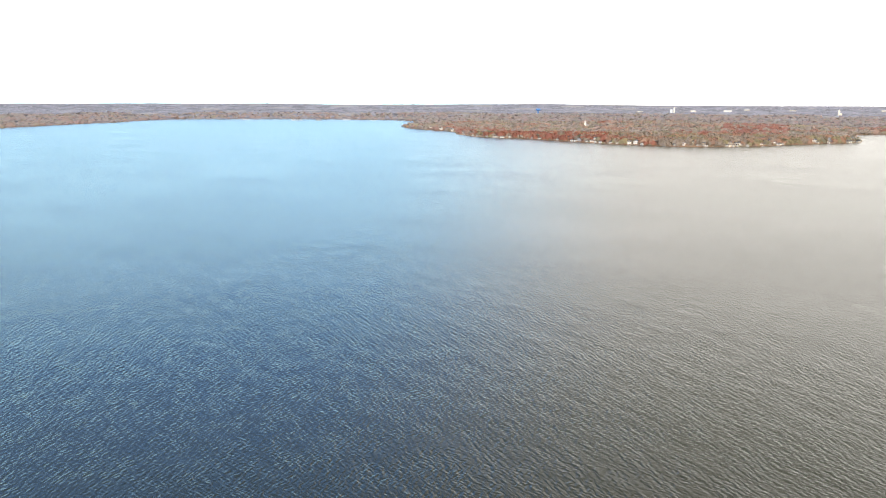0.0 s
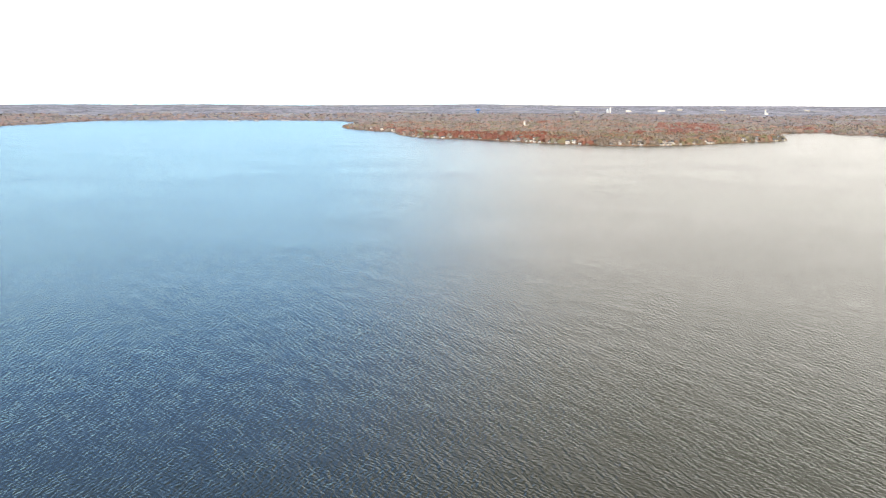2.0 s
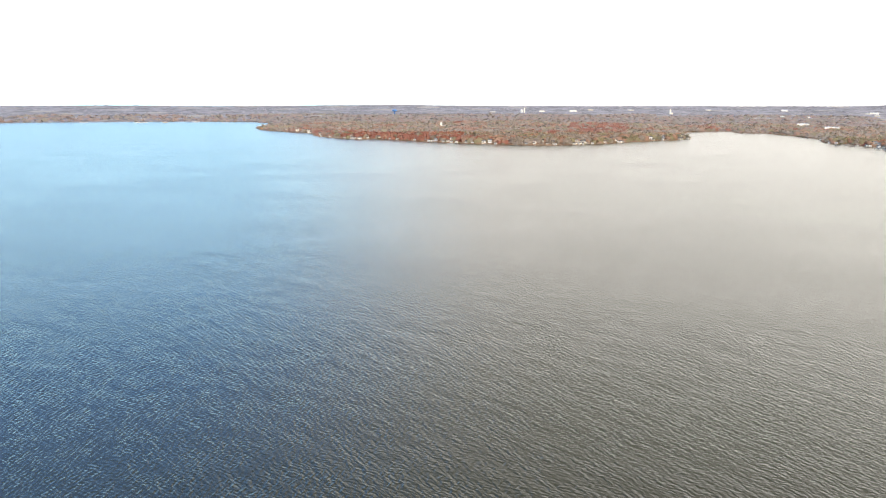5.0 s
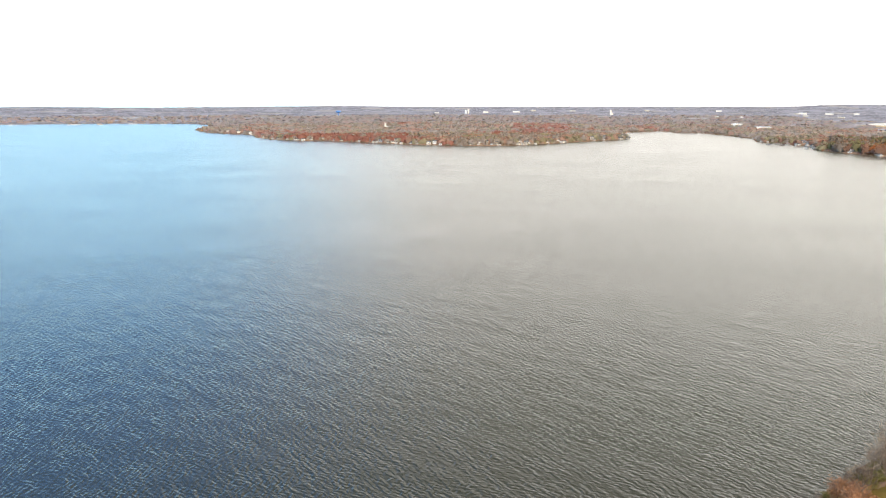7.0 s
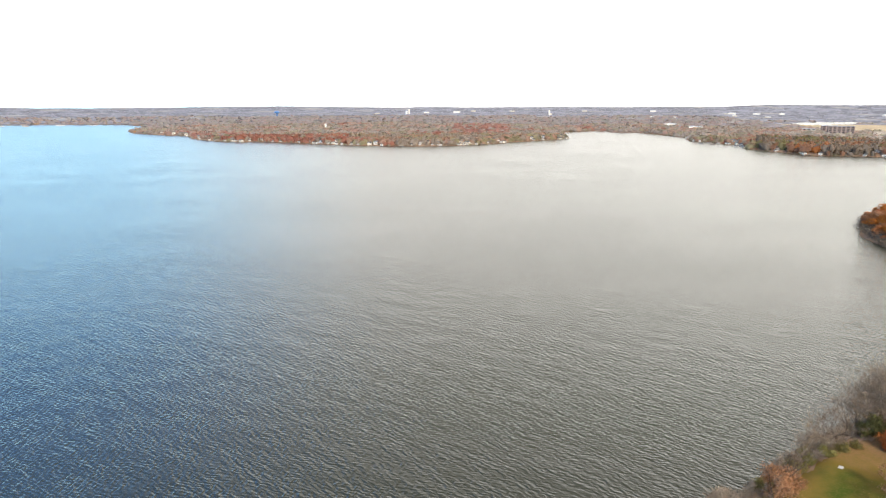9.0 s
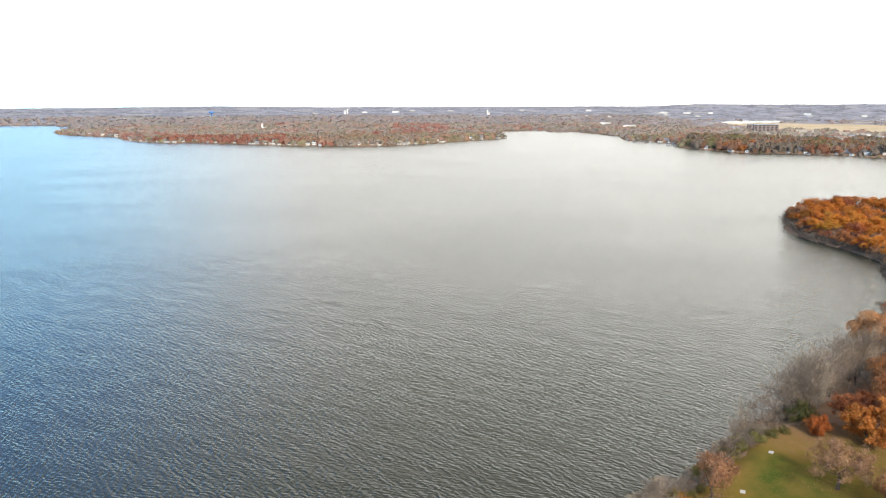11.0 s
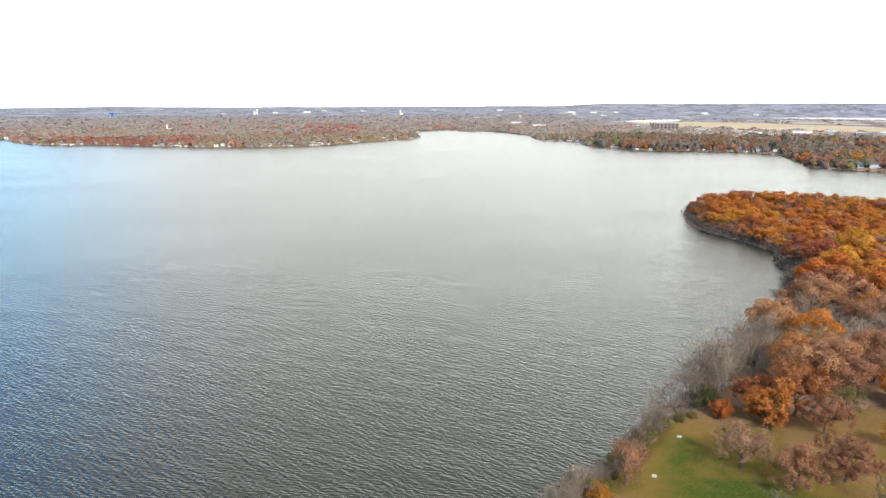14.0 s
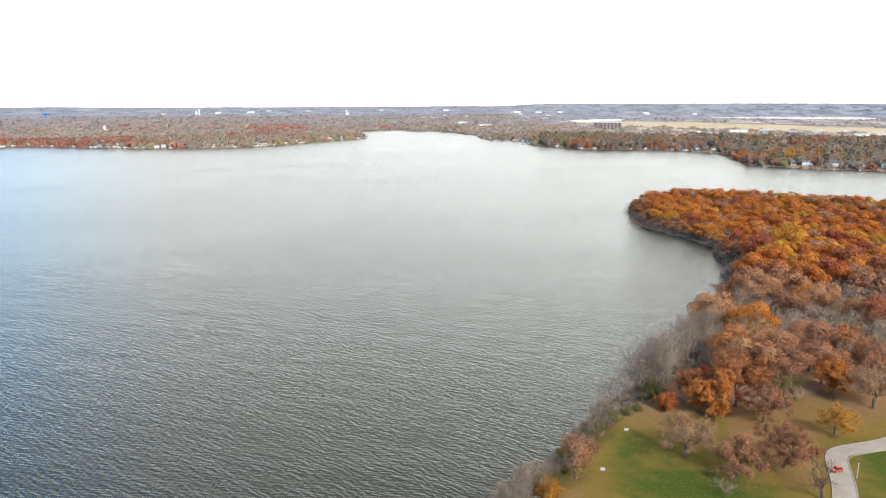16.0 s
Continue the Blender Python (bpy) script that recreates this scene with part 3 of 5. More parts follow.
SHORE_HOUSES += [(1144, 1179, 0), (1183, 1196, 1), (1186, 1172, 2), (1189, 1122, 3), (1127, 1066, 0), (1098, 942, 2), (1138, 766, 4), (1180, 690, 6), (1190, 668, 2), (1205, 684, 1), (1183, 655, 4), (1018, 488, 1), (1026, 470, 3),
                 (1014, 452, 0), (1000, 444, 3), (1004, 428, 6), (1041, 435, 1), (1024, 412, 0), (1018, 398, 6), (1038, 384, 3), (1046, 370, 4), (1044, 345, 0), (1068, 352, 2), (1150, 1150, 1), (1120, 1040, 4), (1165, 800, 3)]
DOCKS = [(988, 436), (992, 405), (1003, 391), (1016, 366), (1024, 344), (983, 472), (1166, 690), (1168, 660), (1186, 1258), (1176, 1160), (666, 1345), (610, 1343), (540, 1374), (485, 1412), (735, 1362), (400, 1530), (975, 1456), (300, 1655)]
BIG = [  # x, y, width, depth, height, wall, roof, label, turn, storeys
    (1760, 1318, 62, 22, 19, "wall_brick", "roof_grey", "brown brick block with dark window bands", 8, 4),
    (1811, 1395, 34, 20, 17, "wall_brick", "roof_grey", "brown brick block with dark window bands", 8, 4),
    (1790, 1440, 34, 18, 8, "wall_tan", "roof_grey", "tan two-storey block with a flat grey roof", 5, 2),
    (1515, 1018, 34, 22, 6, "wall_grey", "roof_grey", "low grey commercial building with a flat roof", 0, 1),
    (1548, 990, 22, 18, 5, "wall_white", "roof_grey", "low white commercial building with a flat roof", 4, 1),
    (1590, 958, 26, 20, 7, "wall_tan", "roof_grey", "low tan commercial building with a flat roof", -8, 1),
    (1640, 935, 30, 24, 5, "wall_grey", "roof_white", "low grey commercial building with a flat roof", -4, 1),
    (1700, 1010, 28, 20, 6, "wall_white", "roof_white", "low white commercial building with a flat roof", 12, 1),
    (1830, 960, 44, 34, 6, "wall_white", "roof_white", "low white warehouse with a white roof", 6, 1),
    (1872, 905, 36, 30, 7, "wall_grey", "roof_white", "low grey warehouse with a white roof", -9, 1),
    (1905, 860, 26, 22, 5, "wall_tan", "roof_grey", "low tan commercial building with a flat roof", 3, 1),
    (1600, 840, 24, 20, 6, "wall_tan", "roof_grey", "low tan commercial building with a flat roof", 0, 1),
    (1799, 797, 34, 26, 8, "wall_brick", "roof_grey", "low red-brown building with white roof units", 3, 1),
    (1950, 810, 34, 28, 5, "wall_grey", "roof_white", "low grey warehouse with a white roof", 8, 1),
    (1985, 760, 26, 20, 6, "wall_white", "roof_white", "low white warehouse with a white roof", -6, 1),
    (1870, 675, 30, 24, 5, "wall_white", "roof_grey", "low white warehouse with a grey roof", 5, 1),
    (1925, 640, 40, 28, 6, "wall_white", "roof_white", "low white warehouse with a white roof", -4, 1),
    (2000, 610, 34, 26, 5, "wall_grey", "roof_white", "low grey warehouse with a white roof", 9, 1),
    (1714, 1909, 36, 30, 6, "wall_white", "roof_white", "low white hall among the far trees", 0, 1),
    (1640, 1720, 42, 30, 5, "wall_white", "roof_grey", "low white hall among the far trees", 6, 1),
    (-260, 3010, 20, 16, 6, "wall_tan", "roof_grey", "tan waterfront block on the distant shore", 0, 2),
    (-350, 3030, 45, 18, 5, "wall_white", "roof_white", "long white waterfront block on the distant shore", 3, 2),
    (-150, 3060, 30, 18, 5, "wall_white", "roof_white", "long white waterfront block on the distant shore", -5, 2),
    (-560, 3080, 30, 18, 4, "wall_tan", "roof_white", "pale waterfront block on the distant shore", 0, 2),
    (-40, 3010, 25, 16, 4, "wall_white", "roof_white", "long white waterfront block on the distant shore", 0, 2),
    (2060, 3560, 29, 29, 5, "wall_tan", "roof_white", "pale hall in the far distance", 0, 1),
    (1290, 3620, 26, 26, 4, "wall_tan", "roof_white", "pale hall in the far distance", 0, 1),
    (2720, 2600, 23, 23, 5, "wall_tan", "roof_white", "pale hall in the far distance", 0, 2),
    (2850, 2520, 26, 26, 5, "wall_tan", "roof_white", "pale hall in the far distance", 0, 2),
    (3280, 2220, 26, 26, 4, "wall_tan", "roof_white", "pale hall in the far distance", 0, 2),
    (2905, 2794, 34, 30, 7, "wall_white", "roof_white", "low white hall in the far distance", 4, 1),
    (2830, 2760, 20, 20, 5, "wall_tan", "roof_white", "pale hall in the far distance", -6, 1),
    (3050, 2770, 36, 30, 6, "wall_white", "roof_white", "long white hall in the far distance", 0, 1),
    (3150, 2700, 22, 22, 7, "wall_white", "roof_grey", "low white hall in the far distance", 8, 1),
    (2700, 3150, 29, 28, 6, "wall_white", "roof_white", "low white hall in the far distance", 0, 1),
    (2380, 3330, 24, 24, 6, "wall_tan", "roof_white", "pale hall in the far distance", 5, 1),
    (2120, 2480, 16, 16, 5, "wall_white", "roof_white", "small white hall among the far trees", 0, 1),
    (2190, 2420, 12, 12, 4, "wall_white", "roof_white", "small white hall among the far trees", 10, 1),
    (3380, 2300, 31, 28, 6, "wall_white", "roof_white", "long white hall in the far distance", -5, 1),
    (3560, 2120, 24, 24, 6, "wall_white", "roof_white", "low white hall in the far distance", 3, 1),
    (1680, 3480, 36, 30, 6, "wall_white", "roof_white", "long white hall in the far distance", 0, 1),
    (1540, 3560, 26, 26, 6, "wall_white", "roof_white", "low white hall in the far distance", 4, 1),
    (1850, 3620, 26, 26, 6, "wall_tan", "roof_white", "pale hall in the far distance", 0, 1),
]
rng = np.random.default_rng(77)
for first, last, many in ((17, 34, 58), (46, 62, 24)):     # more lots, scattered behind the shore
    for _ in range(many):
        i = int(rng.integers(first, last))
        k, deep = rng.random(), float(rng.uniform(14, 75))
        hx, hy = (LAKE[i][j] * (1 - k) + LAKE[i + 1][j] * k for j in (0, 1))
        hr = math.hypot(hx, hy)
        hx, hy = round(hx + hx / hr * deep), round(hy + hy / hr * deep)
        if inland(hx, hy) > 9 and min(math.hypot(hx - o[0], hy - o[1]) for o in SHORE_HOUSES) > 19:
            SHORE_HOUSES.append((hx, hy, int(rng.choice([0, 1, 2, 2, 3, 4, 4, 6]))))
# trees are also left out between each building and the camera, so it shows
for hx, hy, _ in SHORE_HOUSES:
    hr = math.hypot(hx, hy)
    for back, cr in ((0, 7.0), (9, 6.0), (17, 5.0), (25, 4.0)):
        CLEARINGS.append((hx - back * hx / hr, hy - back * hy / hr, cr))
for bx, by, bw, *_ in BIG:
    br = math.hypot(bx, by)
    CLEARINGS.append((bx, by, bw * 0.55)), CLEARINGS.append((bx - bx / br * 45, by - by / br * 38, bw * 0.38 + 6))
for tx, ty in ((571, 2044), (1913, 2957), (1410, 3480), (728, 3424)):
    tr = math.hypot(tx, ty)
    CLEARINGS.append((tx, ty, 14)), CLEARINGS.append((tx - tx / tr * 20, ty - ty / tr * 20, 10))


def unit(v):
    return v / np.linalg.norm(v)


def grow(rng, tall, spread, fork, thick, levels, droop=0.0, lean=(0.0, 0.0), limbs=6, curve=0.25):
    """A branching skeleton: the trunk's segments, those of each limb with its twigs as (level, segment), and the tips with their directions."""
    trunk, boughs, tips = [], [], []
    p, way = np.zeros(3), unit(np.array([lean[0], lean[1], 1.0]))
    r = thick
    flare = p + way * fork * 0.12
    trunk.append((p, flare, thick * 1.5, thick))
    p = flare
    for k in range(3):
        q = p + way * fork * 0.88 / 3 + np.array([rng.normal(0, 0.05), rng.normal(0, 0.05), 0]) * fork * 0.4
        trunk.append((p, q, r, r * 0.92))
        p, r = q, r * 0.92
        way = unit(way + np.array([rng.normal(0, 0.06), rng.normal(0, 0.06), 0.05]))

    def branch(p, way, length, r, level):
        steps = 3 if level < 3 else 2
        for k in range(steps):
            way = unit(way + rng.normal(0, curve, 3) + np.array([0, 0, 0.10 - droop]))
            q = p + way * length / steps
            boughs[-1].append((level, (p, q, r, r * 0.8)))
            p, r = q, r * 0.8
            if level < levels and k < steps - 1 and rng.random() < 0.75:
                t = unit(np.cross(way, rng.normal(0, 1, 3)))
                branch(p, unit(way * 0.6 + t * 0.8), length * rng.uniform(0.45, 0.65), r * 0.6, level + 1)
        if level < levels:
            for k in range(2 if level > 1 else 3):
                t = unit(np.cross(way, rng.normal(0, 1, 3)))
                branch(p, unit(way + t * rng.uniform(0.45, 0.8)), length * rng.uniform(0.55, 0.72), r * 0.72, level + 1)
        else:
            tips.append((p, way))

    room = tall - fork
    for k in range(limbs):
        t = 2 * math.pi * (k + rng.uniform(-0.3, 0.3)) / limbs
        steep = rng.uniform(0.35, 1.0) if k else 1.6
        out = unit(np.array([math.cos(t) * spread, math.sin(t) * spread, room * steep]))
        reach = 1.0 / math.sqrt((out[0] ** 2 + out[1] ** 2) / spread ** 2 + out[2] ** 2 / room ** 2)
        boughs.append([])
        branch(p - np.array([0, 0, rng.uniform(0, 0.25) * fork]), out, reach * 0.50, r * 0.55, 1)
    return trunk, boughs, tips


def limb_meshes(name, boughs, mat, thin=0.03, fine=99):
    """One mesh for each limb, with its branches and twigs."""
    out = {}
    for k, rows in enumerate(boughs):
        thick = [seg for level, seg in rows if level == 1]
        twigs = [(a, b, max(ra, thin), max(rb, thin * 0.8)) for level, (a, b, ra, rb) in rows if 1 < level <= fine]
        v, f = merged([tubes(thick, 3), tubes(twigs, 3)] if twigs else [tubes(thick, 3)])
        out["limb_%d" % k] = mesh(name + "_limb", v, f, [M[mat]])
    return out


def tree_meshes(name, seed, tall, spread, fork, thick, levels, leaves, leaf_size, leaf, droop=0.0, lean=(0.0, 0.0), limbs=6, twig="bark", clump=0.8, curve=0.25):
    """Meshes of one tree: trunk, limbs with their branches, and leaves (leaves: clumps at each tip)."""
    rng = np.random.default_rng(seed)
    trunk, boughs, tips = grow(rng, tall, spread, fork, thick, levels, droop, lean, limbs, curve)
    tv, tf = tubes(trunk, 7)
    out = {"trunk": mesh(name + "_trunk", tv, tf, [M["bark"]], shade=True)}
    out.update(limb_meshes(name, boughs, twig))
    if leaves:
        p, w = np.array([t[0] for t in tips]), np.array([t[1] for t in tips])
        many = len(p) * leaves
        c = np.repeat(p, leaves, 0) - np.repeat(w, leaves, 0) * rng.uniform(0, 1.5, (many, 1)) * clump + rng.normal(0, clump * 0.5, (many, 3))
        clear = c[:, 2] > max(0.4, fork * 0.95)          # no leaves below the fork
        c, held = c[clear], np.repeat(p, leaves, 0)[clear]
        centre = np.array([0, 0, fork + (tall - fork) * 0.35])
        out_n = c - centre
        out_n /= np.linalg.norm(out_n, axis=1, keepdims=True)
        lumped = c - held
        lumped /= np.maximum(np.linalg.norm(lumped, axis=1, keepdims=True), 0.2)
        facing = out_n * 0.6 + lumped * 0.7 + (0, 0, 0.25)
        lv, lf = flakes(rng, c, facing, leaf_size, 0.6)
        out["crown"] = mesh(name + "_crown", lv, lf, [M[leaf]], normals=rounded(facing + rng.normal(0, 0.25, facing.shape), 3))
    return out


def lobed_meshes(name, seed, tall, leaf, dense=115, size=0.040):
    """A closed, lumpy oak crown on a forked trunk: many small leaf clumps over rounded masses of different sizes."""
    rng = np.random.default_rng(seed)
    trunk, boughs, tips = grow(rng, tall * 0.78, tall * 0.42, tall * 0.3, tall * 0.024, 2, limbs=5)
    tv, tf = tubes(trunk, 5)
    cs, ns = [], []
    for k in range(17):
        t, q = rng.uniform(0, 6.28), tall * 0.46 * math.sqrt(rng.random())
        s = tall * rng.uniform(0.10, 0.20)
        c = np.array([q * math.cos(t), q * math.sin(t), tall * (0.84 - 1.35 * (q / tall) ** 1.6 + rng.uniform(-0.08, 0.05))])
        many = int(dense * (s / tall / 0.15) ** 1.6)
        d = rng.normal(0, 1, (many, 3)) + (0, 0, 0.40)
        d /= np.linalg.norm(d, axis=1, keepdims=True)
        cs.append(c + d * s * rng.uniform(0.72, 1.10, (many, 1)) * (1, 1, 0.85)), ns.append(d)
    ns = np.concatenate(ns)
    lv, lf = flakes(rng, np.concatenate(cs), ns, tall * size, 0.5)
    out = {"trunk": mesh(name + "_trunk", tv, tf, [M["bark"]], shade=True)}
    out.update(limb_meshes(name, boughs, "bark", 0.05))
    out["crown"] = mesh(name + "_crown", lv, lf, [M[leaf]], normals=rounded(ns + rng.normal(0, 0.22, ns.shape), 3))
    return out


def tree(name, meshes, label, category="tree", group=""):
    ob = new(name)
    tagged(ob, label, category, group)
    for key, me in meshes.items():
        p = new(key.split("_")[0], me)
        p.parent = ob
    return ob


class Grove:
    """Sets down one tree after another of a kind: the first itself, then copies."""

    def __init__(self, name, variants, label, category="tree", group=""):
        self.made = [None] * len(variants)
        self.variants, self.words = variants, (label, category, group)
        self.name = name

    def plant(self, x, y, turn, size=1.0, which=0, sink=0.15, squat=1.0):
        which %= len(self.variants)
        m = pose(x, y, float(height(x, y)) - sink, 0, 0, turn)
        if self.made[which] is None:
            self.made[which] = tree(self.name, self.variants[which], *self.words)
            ob = self.made[which]
            ob.matrix_basis = m
        else:
            ob = copy_thing(self.made[which], m)
        ob.scale = (size, size, size * squat * (0.94 + 0.12 * ((x * 7.3 + y * 3.1) % 1.0)))
        return ob


# ---------------------------------------------------------------- the park: lawn, road, pads
LAWN = np.array([(100, 92), (111, 95), (126, 98.5), (142, 102), (158, 106.5), (170, 105), (176, 97), (187, 88), (198, 82), (212, 80), (228, 72), (262, 60), (262, 10), (120, 10), (80, 60)], float)


def inside(poly, x, y):
    hit = np.zeros(np.shape(x), bool)
    for (ax, ay), (bx, by) in zip(poly, np.roll(poly, -1, axis=0)):
        if ay != by:
            hit ^= ((ay > y) != (by > y)) & (x < (bx - ax) * (y - ay) / (by - ay) + ax)
    return hit


laz = np.arange(36, 88, 0.2)
edge = np.interp(laz, [36, 42, 47, 49.4, 52, 54.3, 56, 58.3, 61, 64.8, 67.5, 69.3, 72.5, 77, 88], [108, 128, 150, 160, 174, 189, 202, 212, 212, 216, 224, 236, 248, 272, 300])
LA, LK = np.meshgrid(np.radians(laz), np.linspace(0, 1, 70), indexing="ij")
LR = 88 + (edge + 1.2 * np.sin(laz * 7.0) + 0.8 * np.sin(laz * 17.0 + 1) - 88)[:, None] * LK
lx, ly = LR * np.sin(LA), LR * np.cos(LA)
lawn = new("lawn", mesh("lawn", np.stack([lx, ly, height(lx, ly) + 0.06 - 0.12 * (LK > 0.995)], -1).reshape(-1, 3), grid_faces(len(laz), 70), [M["meadow"]], shade=True))
tagged(lawn, "mown grass, green in the middle and straw-coloured at its edges", "lawn", kind="structure")


def spline(points, per=8):
    pts = np.array(points, float)
    out = []
    for i in range(1, len(pts) - 2):
        a, b, c, d = pts[i - 1:i + 3]
        for t in np.linspace(0, 1, per, endpoint=False):
            out.append(0.5 * ((2 * b) + (c - a) * t + (2 * a - 5 * b + 4 * c - d) * t ** 2 + (3 * b - a - 3 * c + d) * t ** 3))
    return np.array(out)


ROAD = [(285, 32), (262, 38), (235, 46), (212, 52.5), (196, 57), (188, 60.5), (182.5, 62.5), (177.5, 61.5), (171, 58), (163, 54), (150, 49), (132, 40), (110, 28)]
line = spline(ROAD, 10)
along = np.gradient(line, axis=0)
along /= np.linalg.norm(along, axis=1, keepdims=True)
across = np.stack([-along[:, 1], along[:, 0]], -1)


def ribbon(name, offsets, lifts, mat, label, category):
    rows = []
    for o, up in zip(offsets, lifts):
        q = line + across * o
        rows.append(np.stack([q[:, 0], q[:, 1], height(line[:, 0], line[:, 1]) + up], -1))
    v = np.stack(rows, 1).reshape(-1, 3)
    return tagged(new(name, mesh(name, v, grid_faces(len(line), len(offsets)), [mat])), label, category, kind="structure")


M["asphalt"] = material("worn_asphalt", [(0.28, 0.228, 0.172), (0.33, 0.275, 0.212), (0.24, 0.195, 0.15)], scale=0.35, rough=0.9, bump=0.02)
M["kerb"] = material("kerb_stone", [(0.30, 0.255, 0.20), (0.36, 0.31, 0.25), (0.25, 0.21, 0.17)], scale=0.9, rough=0.9, bump=0.01)
M["concrete"] = material("concrete", [(0.42, 0.38, 0.33), (0.48, 0.44, 0.38), (0.36, 0.33, 0.28)], scale=0.9, rough=0.85, bump=0.01)
ribbon("road", (-2.4, -1.2, 0.0, 1.2, 2.4), (0.10, 0.16, 0.18, 0.16, 0.10), M["asphalt"], "worn grey park road curving through the lawn", "road")
for s in (-1, 1):
    ribbon("kerb", [s * o for o in (2.40, 2.40, 2.58, 2.58)], (-0.1, 0.22, 0.22, -0.1), M["kerb"], "low pale concrete kerb along the park road", "kerb")


def box(x0, x1, y0, y1, z0, z1):
    v = [(x, y, z) for z in (z0, z1) for x, y in ((x0, y0), (x1, y0), (x1, y1), (x0, y1))]
    f = [(3, 2, 1, 0), (4, 5, 6, 7), (0, 1, 5, 4), (1, 2, 6, 5), (2, 3, 7, 6), (3, 0, 4, 7)]
    return np.array(v, float), np.array(f)


def merged(pieces):
    vs, fs, base = [], [], 0
    for v, f in pieces:
        vs.append(v), fs.append(np.asarray(f) + base)
        base += len(v)
    return np.concatenate(vs), np.concatenate(fs)


def bevelled(name, sx, sy, sz, bevel, mat):
    bm = bmesh.new()
    bmesh.ops.create_cube(bm, size=1.0)
    bmesh.ops.scale(bm, vec=(sx, sy, sz), verts=bm.verts)
    bmesh.ops.translate(bm, vec=(0, 0, sz / 2), verts=bm.verts)
    bmesh.ops.bevel(bm, geom=bm.edges[:], offset=bevel, segments=2, affect="EDGES")
    me = bpy.data.meshes.new(name)
    bm.to_mesh(me)
    bm.free()
    me.materials.append(mat)
    return me


for x, y, turn in ((152.8, 104.8, 25), (131.1, 95.9, 35)):
    pad = tagged(new("tee_pad", bevelled("tee_pad", 1.45, 1.1, 0.20, 0.03, M["concrete"])), "pale square concrete pad set in the mown grass", "pad", "pads on the lawn")
    pad.matrix_basis = pose(x, y, float(height(x, y)) - 0.05, 0, 0, turn)

M["white_paint"] = material("white_paint", [(0.78, 0.78, 0.75), (0.70, 0.70, 0.67)], scale=0.6, rough=0.5)
M["yellow_paint"] = material("yellow_paint", [(0.75, 0.66, 0.20), (0.70, 0.58, 0.15)], scale=2.0, rough=0.5)
post = tagged(new("pole"), "slim white painted pole standing in the grass", "pole")
post.matrix_basis = pose(172, 55, float(height(172, 55)), 1.5, 0, 0)
v, f = tubes([(np.array((0, 0, -0.2)), np.array((0, 0, 3.9)), 0.06, 0.045)], 8)
part("shaft", v, f, [M["white_paint"]], post, shade=True)
v, f = tubes([(np.array((0, 0, 3.88)), np.array((0, 0, 3.98)), 0.07, 0.02)], 8)
part("cap", v, f, [M["white_paint"]], post, shade=True)
v, f = tubes([(np.array((0, 0, -0.1)), np.array((0, 0, 0.15)), 0.2, 0.16)], 8)
part("footing", v, f, [M["concrete"]], post, shade=True)

sign = tagged(new("sign"), "small pale yellow sign on a short post beside the road", "sign")
sign.matrix_basis = pose(167, 62, float(height(167, 62)), 0, 0, 60)
part("post", *box(-0.05, 0.05, -0.05, 0.05, -0.2, 1.0), [M["bark"]], sign)
part("board", *box(-0.45, 0.45, -0.09, -0.05, 0.5, 1.15), [M["yellow_paint"]], sign, "blank pale yellow board")

# ---------------------------------------------------------------- the red car on the road
M["red_paint"] = material("red_car_paint", [(0.52, 0.07, 0.025), (0.48, 0.06, 0.02)], scale=0.5, rough=0.25, spec=0.6)
M["tyre"] = material("tyre_rubber", [(0.02, 0.02, 0.02), (0.03, 0.03, 0.03)], scale=3, rough=0.9)
M["rim"] = material("alloy", [(0.5, 0.5, 0.5), (0.6, 0.6, 0.6)], scale=3, rough=0.3, metal=1.0)
M["dark_glass"] = material("dark_glass", [(0.012, 0.015, 0.018), (0.02, 0.024, 0.028)], scale=0.4, rough=0.2, spec=0.3)
M["lamp_glass"] = material("lamp_glass", [(0.75, 0.75, 0.72), (0.65, 0.65, 0.62)], scale=2, rough=0.1, spec=0.7)
M["tail_glass"] = material("tail_glass", [(0.35, 0.01, 0.01), (0.30, 0.01, 0.01)], scale=2, rough=0.15, spec=0.7)


def loft(profile, half):
    """A closed body from a side outline of (y, z, share of the half width)."""
    n = len(profile)
    v = [(s * half * w, y, z) for s in (-1, 1) for y, z, w in profile]
    f = [(i, (i + 1) % n, n + (i + 1) % n, n + i) for i in range(n)]
    return v, f, n


def solid(name, profile, half, mat, parent, label="", bevel=0.05):
    v, f, n = loft(profile, half)
    bm = bmesh.new()
    vs = [bm.verts.new(p) for p in v]
    for q in f:
        bm.faces.new([vs[i] for i in q])
    bm.faces.new([vs[i] for i in range(n - 1, -1, -1)])
    bm.faces.new([vs[n + i] for i in range(n)])
    bmesh.ops.recalc_face_normals(bm, faces=bm.faces[:])
    bmesh.ops.bevel(bm, geom=bm.edges[:], offset=bevel, segments=2, affect="EDGES")
    me = bpy.data.meshes.new(name)
    bm.to_mesh(me)
    bm.free()
    me.materials.append(mat)
    ob = new(name, me)
    ob.parent = parent
    return tagged(ob, label)


